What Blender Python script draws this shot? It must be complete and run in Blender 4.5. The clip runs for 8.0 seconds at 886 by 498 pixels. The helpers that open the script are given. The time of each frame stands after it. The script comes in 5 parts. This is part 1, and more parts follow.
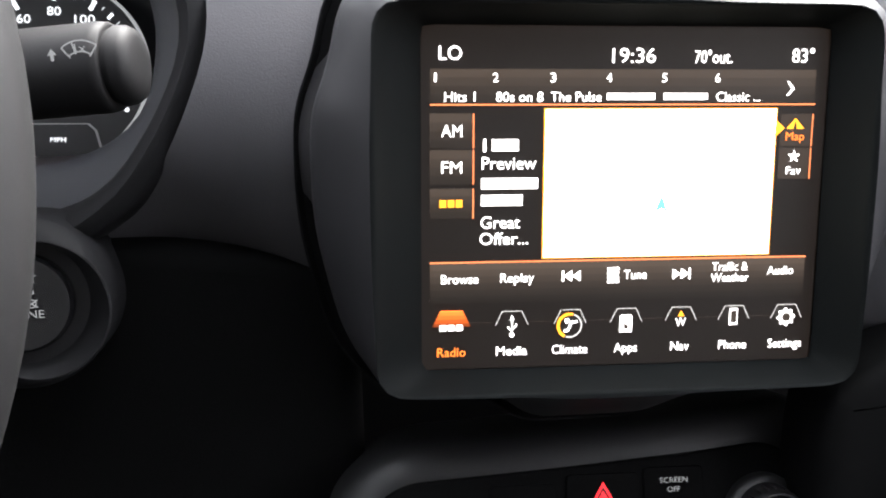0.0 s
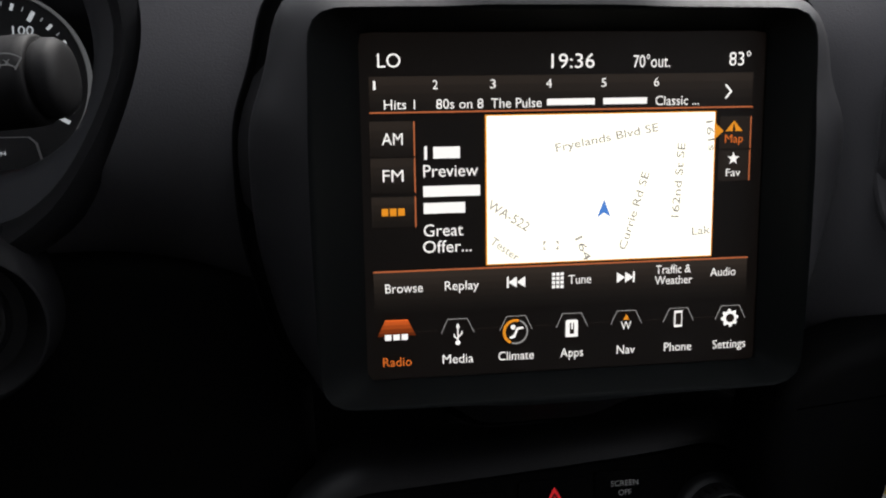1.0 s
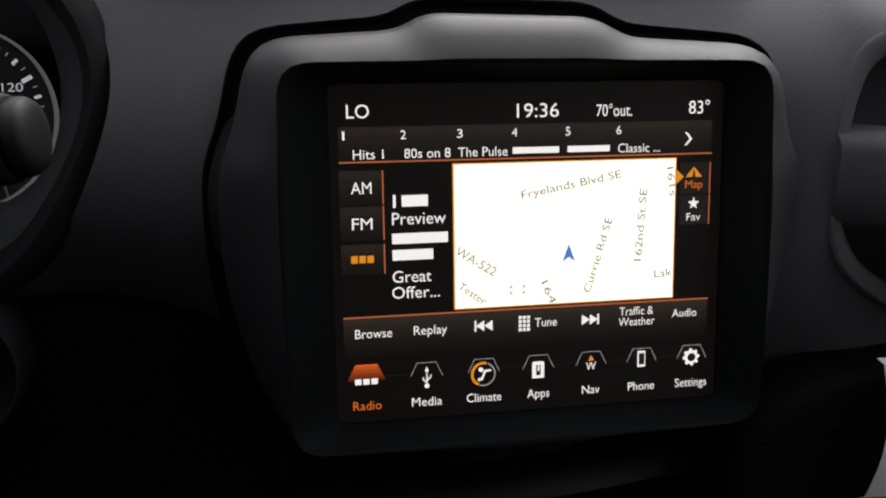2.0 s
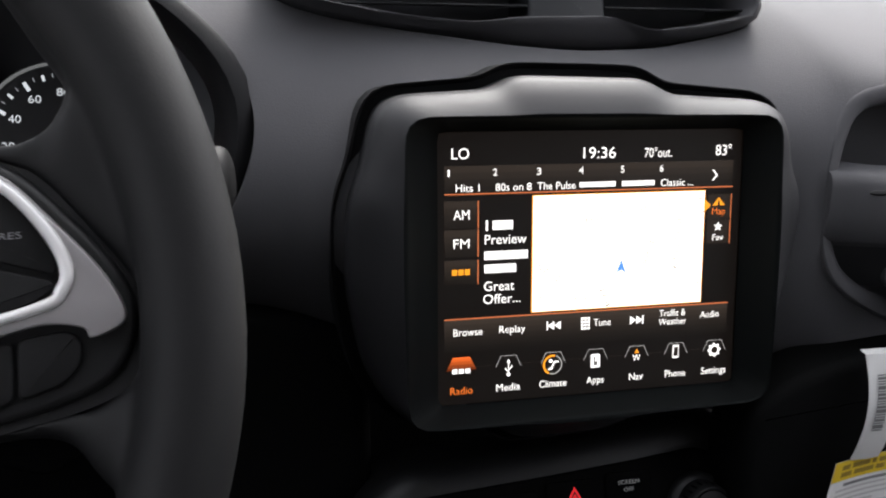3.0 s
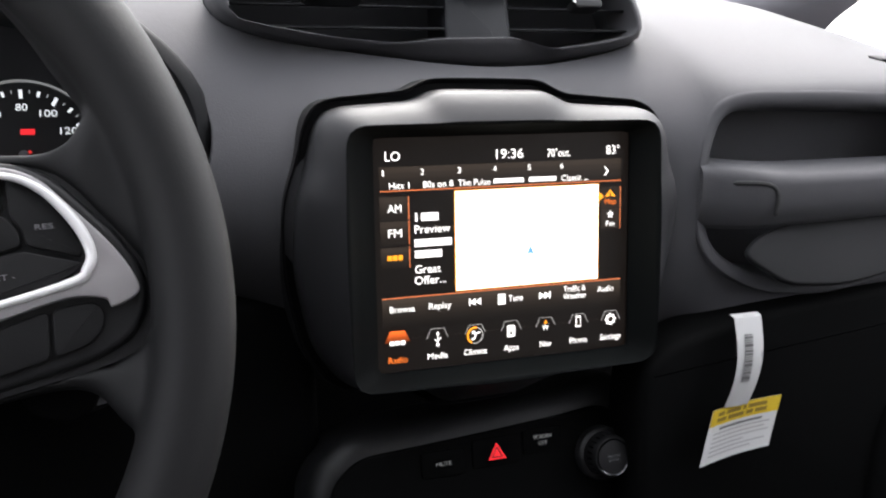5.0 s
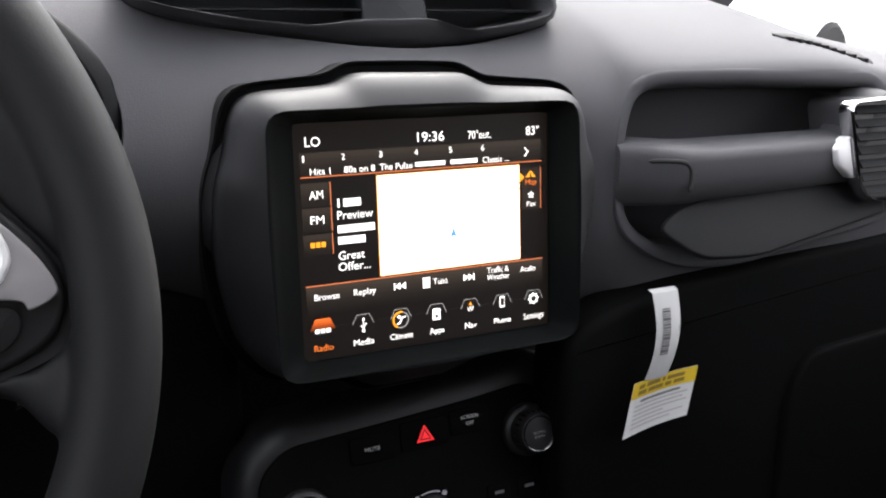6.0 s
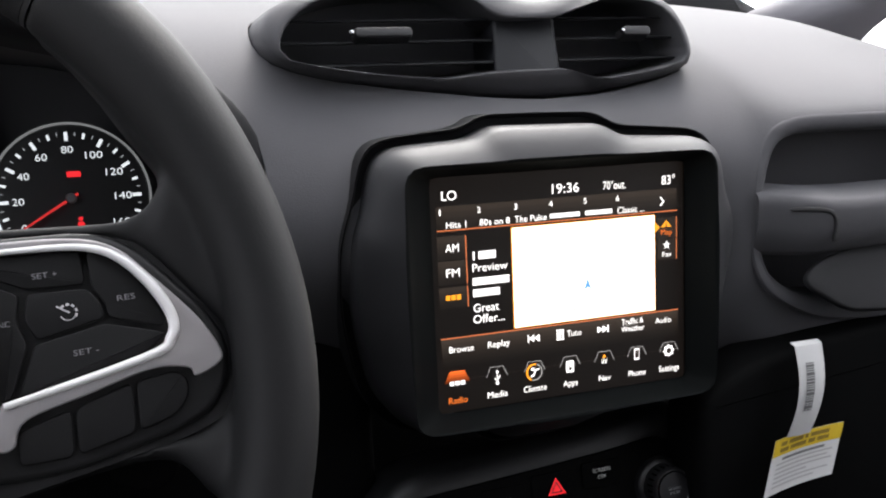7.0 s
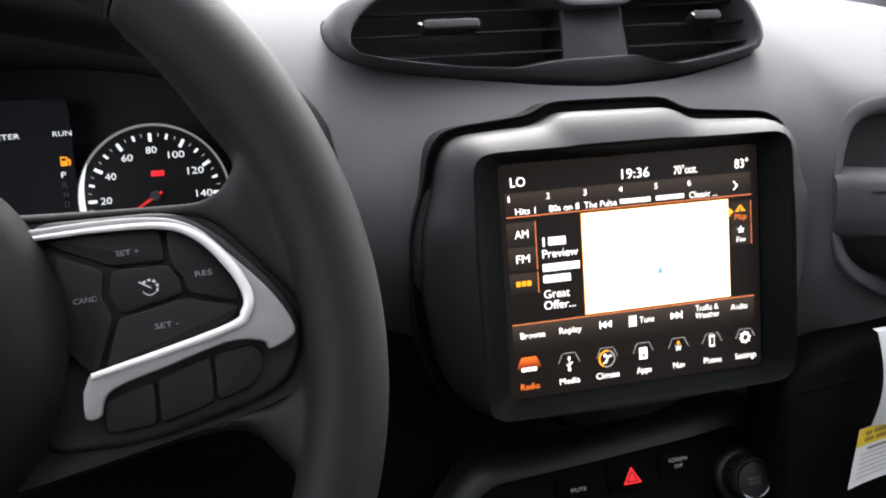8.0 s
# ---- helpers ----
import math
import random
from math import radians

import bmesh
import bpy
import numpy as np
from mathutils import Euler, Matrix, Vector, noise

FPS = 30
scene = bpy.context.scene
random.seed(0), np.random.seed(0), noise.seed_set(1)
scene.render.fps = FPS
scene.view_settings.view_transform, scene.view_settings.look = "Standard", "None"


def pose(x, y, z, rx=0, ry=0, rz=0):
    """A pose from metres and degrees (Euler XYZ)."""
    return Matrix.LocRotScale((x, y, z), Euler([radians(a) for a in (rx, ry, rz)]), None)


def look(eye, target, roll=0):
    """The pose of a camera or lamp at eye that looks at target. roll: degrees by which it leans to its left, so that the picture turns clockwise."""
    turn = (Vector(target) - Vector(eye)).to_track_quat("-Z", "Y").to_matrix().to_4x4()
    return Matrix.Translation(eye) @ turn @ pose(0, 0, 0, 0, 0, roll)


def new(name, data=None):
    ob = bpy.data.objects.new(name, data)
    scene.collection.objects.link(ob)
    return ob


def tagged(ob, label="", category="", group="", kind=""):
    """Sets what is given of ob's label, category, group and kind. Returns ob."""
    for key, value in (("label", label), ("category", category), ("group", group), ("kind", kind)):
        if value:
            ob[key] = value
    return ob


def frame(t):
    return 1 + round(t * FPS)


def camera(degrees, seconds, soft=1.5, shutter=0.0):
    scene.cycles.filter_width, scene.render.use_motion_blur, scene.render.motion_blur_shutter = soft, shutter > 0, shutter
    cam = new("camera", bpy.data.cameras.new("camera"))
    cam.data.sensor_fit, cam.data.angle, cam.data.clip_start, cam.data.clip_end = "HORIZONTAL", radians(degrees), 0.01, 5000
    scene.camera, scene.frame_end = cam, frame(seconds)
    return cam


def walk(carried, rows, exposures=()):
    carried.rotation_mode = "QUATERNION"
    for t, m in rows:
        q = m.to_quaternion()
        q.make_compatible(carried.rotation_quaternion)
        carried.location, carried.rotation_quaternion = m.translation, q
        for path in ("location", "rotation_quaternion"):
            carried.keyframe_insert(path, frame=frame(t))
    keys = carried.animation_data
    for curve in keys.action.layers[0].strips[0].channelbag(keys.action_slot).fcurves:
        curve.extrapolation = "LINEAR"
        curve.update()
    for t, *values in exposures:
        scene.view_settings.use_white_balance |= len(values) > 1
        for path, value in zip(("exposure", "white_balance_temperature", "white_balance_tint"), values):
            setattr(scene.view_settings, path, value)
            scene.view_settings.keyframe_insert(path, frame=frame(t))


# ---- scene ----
cam = camera(52.0, 8.0, 2.0, 0.15)
PATH = [
    (0, (-0.1200, -0.3673, 1.1388), (-0.0695, 0.0978, 0.9623), 1.19),
    (0.5, (-0.1137, -0.3680, 1.1396), (-0.0539, 0.0953, 0.9613), 0.96),
    (1, (-0.1103, -0.3658, 1.1394), (-0.0409, 0.0979, 0.9659), 0.78),
    (1.5, (-0.1034, -0.3606, 1.1491), (-0.0298, 0.1023, 0.9751), 0.92),
    (1.7, (-0.1056, -0.3574, 1.1522), (-0.0246, 0.1047, 0.9792), 1.12),
    (2.8, (-0.1700, -0.4179, 1.1883), (-0.0676, 0.0406, 1.0170), 1.43),
    (3, (-0.2018, -0.4336, 1.1972), (-0.0820, 0.0206, 1.0260), 2.62),
    (3.2, (-0.2335, -0.4749, 1.2182), (-0.1025, -0.0241, 1.0462), 3.48),
    (3.5, (-0.2622, -0.4968, 1.2351), (-0.1306, -0.0462, 1.0627), 3.11),
    (4, (-0.2803, -0.5157, 1.2436), (-0.1442, -0.0629, 1.0810), 2.48),
    (4.5, (-0.2927, -0.4963, 1.2557), (-0.1261, -0.0511, 1.1009), 3.79),
    (5, (-0.2353, -0.5083, 1.2144), (-0.0703, -0.0664, 1.0486), 2.95),
    (5.2, (-0.2296, -0.5154, 1.2139), (-0.0543, -0.0829, 1.0345), 3.15),
    (6.3, (-0.2439, -0.4975, 1.2195), (-0.0312, -0.0794, 1.0463), 3.39),
    (6.5, (-0.2292, -0.5023, 1.2128), (-0.0433, -0.0674, 1.0505), 2.00),
    (7, (-0.2582, -0.4862, 1.2321), (-0.0993, -0.0415, 1.0677), 1.20),
    (7.5, (-0.2547, -0.4898, 1.2339), (-0.1238, -0.0356, 1.0711), -0.18),
    (8, (-0.2562, -0.4974, 1.2208), (-0.1381, -0.0384, 1.0615), -1.31),
]
EXPOSURES = [(0.0, 2.7), (0.3, 2.45), (0.5, 1.78), (0.8, 0.68), (1.0, 0.38), (1.4, 0.24), (1.7, 0.2), (2.8, 0.4), (3.0, 1.14), (3.3, 1.62), (4.0, 1.82), (4.4, 1.85), (4.5, 1.72), (5.2, 1.68), (6.3, 1.6), (6.5, 1.64), (6.8, 1.45), (7.2, 1.46), (7.6, 1.57), (8.0, 1.78)]
walk(cam, [(t, look(eye, target, roll)) for t, eye, target, roll in PATH], EXPOSURES)

# ---- light ----
world = bpy.data.worlds.new("sky")
scene.world = world
world.use_nodes = True
wn = world.node_tree.nodes
sky = wn.new("ShaderNodeTexSky")
sky.sky_type, sky.sun_disc = "NISHITA", False
sky.sun_elevation, sky.sun_rotation = radians(54), radians(27)
sky.dust_density = 4.0
grey = wn.new("ShaderNodeHueSaturation")
grey.inputs["Saturation"].default_value = 0.2
world.node_tree.links.new(sky.outputs["Color"], grey.inputs["Color"])
warm = wn.new("ShaderNodeVectorMath")
warm.operation = "MULTIPLY"
warm.inputs[1].default_value = (1.03, 1.0, 1.01)
world.node_tree.links.new(grey.outputs["Color"], warm.inputs[0])
world.node_tree.links.new(warm.outputs["Vector"], wn["Background"].inputs["Color"])
wn["Background"].inputs["Strength"].default_value = 0.31
sun = new("sun", bpy.data.lights.new("sun", "SUN"))
sun.data.energy, sun.data.angle, sun.data.color = 0.9, radians(20), (1.0, 0.97, 0.93)
sun.matrix_world = look((2.0, 4.0, 6.2), (0, 0, 1))


# ---- materials ----
def material(name, color, rough, metal=0.0, bump=0.0, scale=900.0, vary=0.15, coat=0.0, detail=2.0, spec=0.5):
    m = bpy.data.materials.new(name)
    m.use_nodes = True
    nt, b = m.node_tree, m.node_tree.nodes["Principled BSDF"]
    b.inputs["Roughness"].default_value, b.inputs["Metallic"].default_value = rough, metal
    b.inputs["Coat Weight"].default_value = coat
    b.inputs["Specular IOR Level"].default_value = spec
    tc = nt.nodes.new("ShaderNodeTexCoord")
    wide = nt.nodes.new("ShaderNodeTexNoise")
    wide.inputs["Scale"].default_value, wide.inputs["Detail"].default_value = 9.0, 5.0
    nt.links.new(tc.outputs["Object"], wide.inputs["Vector"])
    ramp = nt.nodes.new("ShaderNodeMapRange")
    ramp.inputs["To Min"].default_value, ramp.inputs["To Max"].default_value = 1 - vary, 1 + vary
    nt.links.new(wide.outputs["Fac"], ramp.inputs["Value"])
    mix = nt.nodes.new("ShaderNodeVectorMath")
    mix.operation = "SCALE"
    mix.inputs[0].default_value = color
    nt.links.new(ramp.outputs["Result"], mix.inputs["Scale"])
    nt.links.new(mix.outputs["Vector"], b.inputs["Base Color"])
    rr = nt.nodes.new("ShaderNodeMapRange")
    rr.inputs["To Min"].default_value, rr.inputs["To Max"].default_value = rough * (1 - 0.6 * vary), min(1.0, rough * (1 + 0.6 * vary))
    nt.links.new(wide.outputs["Fac"], rr.inputs["Value"])
    nt.links.new(rr.outputs["Result"], b.inputs["Roughness"])
    if bump:
        fine = nt.nodes.new("ShaderNodeTexNoise")
        fine.inputs["Scale"].default_value, fine.inputs["Detail"].default_value = scale, detail
        nt.links.new(tc.outputs["Object"], fine.inputs["Vector"])
        bn = nt.nodes.new("ShaderNodeBump")
        bn.inputs["Strength"].default_value, bn.inputs["Distance"].default_value = bump, 0.0006
        nt.links.new(fine.outputs["Fac"], bn.inputs["Height"])
        nt.links.new(bn.outputs["Normal"], b.inputs["Normal"])
    return m


def glowing(name, color, strength):
    m = bpy.data.materials.new(name)
    m.use_nodes = True
    b = m.node_tree.nodes["Principled BSDF"]
    b.inputs["Base Color"].default_value = (0.006, 0.006, 0.006, 1)
    b.inputs["Roughness"].default_value = 0.5
    b.inputs["Specular IOR Level"].default_value = 0.3
    b.inputs["Emission Color"].default_value = (*color, 1)
    b.inputs["Emission Strength"].default_value = strength
    return m


def clear(name, tint=(1, 1, 1), rough=0.0):
    m = bpy.data.materials.new(name)
    m.use_nodes = True
    nt = m.node_tree
    nt.nodes.remove(nt.nodes["Principled BSDF"])
    out = nt.nodes["Material Output"]
    tr, gl, mix, fr = (nt.nodes.new("ShaderNode" + k) for k in ("BsdfTransparent", "BsdfGlossy", "MixShader", "LayerWeight"))
    tr.inputs["Color"].default_value = (*tint, 1)
    gl.inputs["Roughness"].default_value = rough
    sharp, low = nt.nodes.new("ShaderNodeMath"), nt.nodes.new("ShaderNodeMath")
    sharp.operation, low.operation = "POWER", "MULTIPLY_ADD"
    sharp.inputs[1].default_value, low.inputs[1].default_value, low.inputs[2].default_value = 4.0, 0.7, 0.05
    fr.inputs["Blend"].default_value = 0.5
    nt.links.new(fr.outputs["Facing"], sharp.inputs[0])
    nt.links.new(sharp.outputs["Value"], low.inputs[0])
    nt.links.new(low.outputs["Value"], mix.inputs["Fac"])
    nt.links.new(tr.outputs["BSDF"], mix.inputs[1])
    nt.links.new(gl.outputs["BSDF"], mix.inputs[2])
    nt.links.new(mix.outputs["Shader"], out.inputs["Surface"])
    return m


PAD = material("soft_dash_plastic", (0.0825, 0.0815, 0.0875), 0.72, bump=0.25, scale=1100, spec=0.22)
# near-black: the deep shade of the lower cabin is put into this colour
LOWER = material("shade_black_plastic", (0.0030, 0.0031, 0.0032), 0.76, bump=0.25, scale=1100, spec=0.06)
TRIM = material("satin_trim_plastic", (0.032, 0.032, 0.0344), 0.50, bump=0.08, scale=1600, spec=0.29)
FRAME = material("matte_frame_plastic", (0.0056, 0.0065, 0.0067), 0.58, bump=0.1, scale=1500, spec=0.045)
GASKET = material("black_rubber", (0.013, 0.013, 0.014), 0.6)
SLAT = material("vent_slat_plastic", (0.0075, 0.0078, 0.009), 0.6, spec=0.18)
VENT_WELL = material("vent_well_plastic", (0.065, 0.067, 0.074), 0.7)
DIVIDER = material("vent_divider_plastic", (0.012, 0.0126, 0.015), 0.5, bump=0.1, spec=0.35)
# darker copy of the pad plastic; the collar's shade is in the colour
COLLAR = material("shaded_collar_plastic", (0.064, 0.0632, 0.0678), 0.68, bump=0.2, scale=1100, spec=0.25)
COWL = material("cowl_plastic", (0.010, 0.010, 0.011), 0.9, spec=0.12)
BLACK = material("black_plastic", (0.012, 0.012, 0.013), 0.45, bump=0.08, scale=1300)
GLOSS = material("gloss_black_plastic", (0.006, 0.006, 0.007), 0.22)
LEATHER = material("wheel_leather", (0.0120, 0.0121, 0.0128), 0.60, bump=0.12, scale=900, detail=3.0, spec=0.24)
# grey plastic, lightened further to stand in for haze over the cluster
BEZEL = material("cluster_bezel_plastic", (0.058, 0.059, 0.066), 0.65, bump=0.15, scale=1300)
HOOD = material("cluster_hood_plastic", (0.0095, 0.0096, 0.0108), 0.68, bump=0.2, scale=1200, spec=0.25)
RUBBER_BUTTON = material("button_rubber", (0.0060, 0.0060, 0.0065), 0.6, bump=0.1, spec=0.26)
AIRBAG = material("airbag_plastic", (0.0034, 0.0034, 0.0039), 0.62, bump=0.2, scale=900, spec=0.16)
GAP = material("black_gap", (0.007, 0.007, 0.008), 0.75, spec=0.2)
SILVER = material("satin_silver_paint", (0.38, 0.365, 0.37), 0.32, metal=0.35, vary=0.06)
# lit copy of the silver paint, lightened in place of a bright reflection
LIT_SILVER = material("lit_silver_paint", (0.85, 0.84, 0.84), 0.30, metal=0.2, vary=0.05)
PRINT = material("white_print", (0.55, 0.55, 0.56), 0.6)
DIMPRINT = material("grey_print", (0.22, 0.22, 0.23), 0.6)
CHROME = material("chrome", (0.75, 0.75, 0.76), 0.12, metal=1.0, vary=0.03)
KNOB_RING = material("dark_chrome", (0.30, 0.30, 0.31), 0.16, metal=1.0, vary=0.03)
HEADLINER = material("headliner_cloth", (0.42, 0.41, 0.40), 0.9, bump=0.4, scale=500)
PILLAR = material("pillar_plastic", (0.16, 0.155, 0.17), 0.6, bump=0.2)
CARPET = material("carpet", (0.012, 0.012, 0.012), 0.95, bump=0.8, scale=400)
PAPER = material("white_paper", (0.60, 0.60, 0.595), 0.7, vary=0.05)
YELLOW = material("yellow_card", (0.60, 0.42, 0.015), 0.6, vary=0.06)
FAINT = material("grey_ink", (0.42, 0.42, 0.42), 0.6)
HEAD_INK = material("heading_ink", (0.22, 0.145, 0.012), 0.6)
CODE_INK = material("barcode_ink", (0.16, 0.16, 0.16), 0.6)
GLASS = clear("window_glass", (0.93, 0.96, 0.95))

UI_BLACK = glowing("lcd_black", (1.0, 0.66, 0.48), 0.0024)
UI_PANEL = glowing("lcd_panel", (1.0, 0.70, 0.52), 0.011)
UI_WHITE = glowing("lcd_white", (1.0, 0.97, 0.94), 0.78)
UI_GREY = glowing("lcd_grey", (1.0, 0.97, 0.94), 0.22)
UI_ORANGE = glowing("lcd_orange", (1.0, 0.22, 0.03), 0.5)
UI_LINE = glowing("lcd_orange_line", (1.0, 0.28, 0.10), 0.33)
UI_AMBER = glowing("lcd_amber", (1.0, 0.36, 0.02), 0.6)
FADE = [glowing("lcd_fade", (1.0, 0.72, 0.54), s) for s in (0.021, 0.016, 0.0115, 0.008, 0.0055, 0.0038)]
RADIO_FADE = [glowing("lcd_orange_fade", (1.0, 0.17, 0.025), s) for s in (0.62, 0.40, 0.27, 0.16, 0.08)]
UI_MAP = glowing("lcd_map", (1.0, 0.95, 0.80), 1.08)
UI_LABEL = glowing("lcd_map_label", (1.0, 0.94, 0.85), 0.22)
UI_BLUE = glowing("lcd_blue", (0.10, 0.30, 0.85), 0.6)
RED_GLOW = glowing("red_backlight", (1.0, 0.03, 0.04), 0.35)
BACKLIT = glowing("backlit_print", (0.95, 0.97, 1.0), 0.065)
RED_DIM = glowing("red_needle", (1.0, 0.05, 0.05), 0.22)
DIAL_GLOW = glowing("dial_white", (0.9, 0.95, 1.0), 0.35)
# faint glow in place of reflected light on the silver ring
DIAL_RING = glowing("lit_dial_ring", (0.95, 0.97, 1.0), 0.07)
DIAL_DIM = glowing("dial_grey", (0.9, 0.95, 1.0), 0.13)
FUEL_GLOW = glowing("amber_tell_tale", (1.0, 0.35, 0.02), 0.4)
CLUSTER_SCREEN = glowing("cluster_screen", (0.6, 0.65, 1.0), 0.0018)

# ---- frames of reference ----
# stack frame: u to the right, v ahead, w up, all in the plane of the touchscreen, which leans back
LEANBACK = radians(-11)
STACK = Matrix.Translation((-0.0775, 0, 1.02)) @ Matrix.Rotation(LEANBACK, 4, "X") @ Matrix.Translation((0, 0, 0.0635))


def S(u, v, w):
    return STACK @ Vector((u, v, w))


def facing(u, v, w, back=0.0, turn=0.0, spin=0.0):
    """A pose whose x runs right, y up and z towards the driver, at a point of the stack frame. Degrees: leaning back, turned to the left, spun."""
    return STACK @ Matrix.Translation((u, v, w)) @ Euler((0, 0, radians(turn))).to_matrix().to_4x4() @ Matrix.Rotation(radians(90 - back), 4, "X") @ Matrix.Rotation(radians(spin), 4, "Z")


# ---- mesh helpers ----
def empty(name, at=(0, 0, 0)):
    ob = new(name)
    ob.empty_display_size = 0.05
    ob.location = at
    return ob


def part(name, bm, mat, parent=None, label="", smooth=True, angle=40):
    me = bpy.data.meshes.new(name)
    bmesh.ops.recalc_face_normals(bm, faces=bm.faces)
    if smooth:
        for f in bm.faces:
            f.smooth = True
        for e in bm.edges:
            if len(e.link_faces) == 2 and e.calc_face_angle(0) > radians(angle):
                e.smooth = False
    bm.to_mesh(me)
    bm.free()
    me.materials.append(mat)
    ob = new(name, me)
    if parent:
        ob.parent = parent
        ob.matrix_parent_inverse = world_of(parent).inverted()
    if label:
        ob["label"] = label
    return ob


def world_of(ob):
    m = Matrix.LocRotScale(ob.location, ob.rotation_euler, ob.scale)
    return world_of(ob.parent) @ ob.matrix_parent_inverse @ m if ob.parent else m


def grid(rows, closed=False, bm=None, cap=(False, False)):
    """Faces between rows of points. closed: each row is a ring. cap: close the first and the last ring."""
    bm = bm or bmesh.new()
    vs = [[bm.verts.new(p) for p in row] for row in rows]
    n = len(rows[0])
    for a, b in zip(vs, vs[1:]):
        for i in range(n if closed else n - 1):
            j = (i + 1) % n
            bm.faces.new((a[i], a[j], b[j], b[i]))
    for k, row in ((0, vs[0]), (1, vs[-1])):
        if cap[k]:
            bm.faces.new(row)
    return bm


def spline(points, n, closed=False):
    """n points along a smooth curve through the given ones."""
    pts = [Vector(p) for p in points]
    m = len(pts)
    out = []
    spans = m if closed else m - 1
    for k in range(n):
        s = k / n * spans if closed else k / (n - 1) * spans
        i = min(int(s), spans - 1)
        f = s - i
        get = (lambda q: pts[q % m]) if closed else (lambda q: pts[max(0, min(m - 1, q))])
        a, b, c, d = get(i - 1), get(i), get(i + 1), get(i + 2)
        out.append(0.5 * ((2 * b) + (c - a) * f + (2 * a - 5 * b + 4 * c - d) * f * f + (3 * b - a - 3 * c + d) * f ** 3))
    return out


def rounded(points, r, n=6):
    """A closed outline (x, y) with its corners rounded; r: one radius or one for each corner."""
    out, m = [], len(points)
    for i in range(m):
        p, a, b = Vector(points[i]), Vector(points[i - 1]), Vector(points[(i + 1) % m])
        rr = r[i] if isinstance(r, (list, tuple)) else r
        da, db = (a - p), (b - p)
        la, lb = min(rr, da.length * 0.49), min(rr, db.length * 0.49)
        s, e = p + da.normalized() * la, p + db.normalized() * lb
        for k in range(n + 1):
            f = k / n
            out.append((1 - f) ** 2 * s + 2 * f * (1 - f) * p + f * f * e)
    return out


def box_outline(x0, y0, x1, y1, r, n=6):
    return rounded([(x0, y0), (x1, y0), (x1, y1), (x0, y1)], r, n)


def polar(outline, centre, n):
    """The outline met by n rays from its centre."""
    c = Vector(centre)
    out = []
    for k in range(n):
        a = 2 * math.pi * k / n + 0.013
        d = Vector((math.cos(a), math.sin(a)))
        best = None
        for p, q in zip(outline, [*outline[1:], outline[0]]):
            p, q = Vector(p) - c, Vector(q) - c
            e = q - p
            den = d.x * e.y - d.y * e.x
            if abs(den) < 1e-12:
                continue
            s = (p.x * e.y - p.y * e.x) / den
            t = (p.x * d.y - p.y * d.x) / den
            if s > 0 and -1e-6 <= t <= 1 + 1e-6 and (best is None or s > best):
                best = s
        out.append(c + d * (best or 0.0))
    return out


def shrink(outline, d):
    """The outline moved inward by d (counter-clockwise or clockwise)."""
    area = sum(p.x * q.y - p.y * q.x for p, q in zip(outline, [*outline[1:], outline[0]]))
    s = 1 if area > 0 else -1
    out = []
    for i, p in enumerate(outline):
        t = (outline[(i + 1) % len(outline)] - outline[i - 1])
        nrm = Vector((-t.y, t.x)).normalized() if t.length > 1e-9 else Vector((0, 0))
        out.append(p + nrm * d * s)
    return out


def slab(outline, m, thick, bevel=0.0, bm=None, about=None):
    """A plate of that outline in the pose m, its front at z = 0, with a rounded front edge, drawn in towards the point about if given."""
    o = [Vector(p) for p in outline]
    if sum(p.x * q.y - p.y * q.x for p, q in zip(o, [*o[1:], o[0]])) < 0:
        o.reverse()
    rings = [[m @ Vector((p.x, p.y, -thick)) for p in o]]
    if bevel:
        for k in range(4):
            a = k / 3 * math.pi / 2
            d = bevel * (1 - math.cos(a))
            q = [p + (Vector(about) - p).normalized() * d for p in o] if about else shrink(o, d)
            rings.append([m @ Vector((p.x, p.y, -bevel * (1 - math.sin(a)))) for p in q])
    else:
        rings.append([m @ Vector((p.x, p.y, 0)) for p in o])
    return grid(rings, True, bm, (True, True))


def rect(m, w, h, thick=0.0006, r=0.0, bm=None):
    o = box_outline(-w / 2, -h / 2, w / 2, h / 2, r, 4) if r else [Vector(p) for p in ((-w / 2, -h / 2), (w / 2, -h / 2), (w / 2, h / 2), (-w / 2, h / 2))]
    return slab(o, m, thick, 0.0, bm)


def tube(points, radius, n=12, bm=None, cap=True):
    pts = [Vector(p) for p in points]
    rings = []
    up = None
    for i, p in enumerate(pts):
        t = (pts[min(i + 1, len(pts) - 1)] - pts[max(i - 1, 0)]).normalized()
        side = t.cross(Vector((0, 0, 1)) if abs(t.z) < 0.9 else Vector((0, 1, 0))).normalized() if up is None else up.cross(t).normalized() * -1
        up = side.cross(t).normalized() * 1
        r = radius[i] if isinstance(radius, (list, tuple)) else radius
        rings.append([p + r * (math.cos(a) * side + math.sin(a) * up) for a in (2 * math.pi * k / n for k in range(n))])
    return grid(rings, True, bm, (cap, cap))


def lathe(profile, m, n=32, bm=None, cap=(True, True)):
    """A body turned about z of the pose m from (radius, height) pairs."""
    rings = [[m @ Vector((r * math.cos(a), r * math.sin(a), h)) for a in (2 * math.pi * k / n for k in range(n))] for r, h in profile]
    return grid(rings, True, bm, cap)


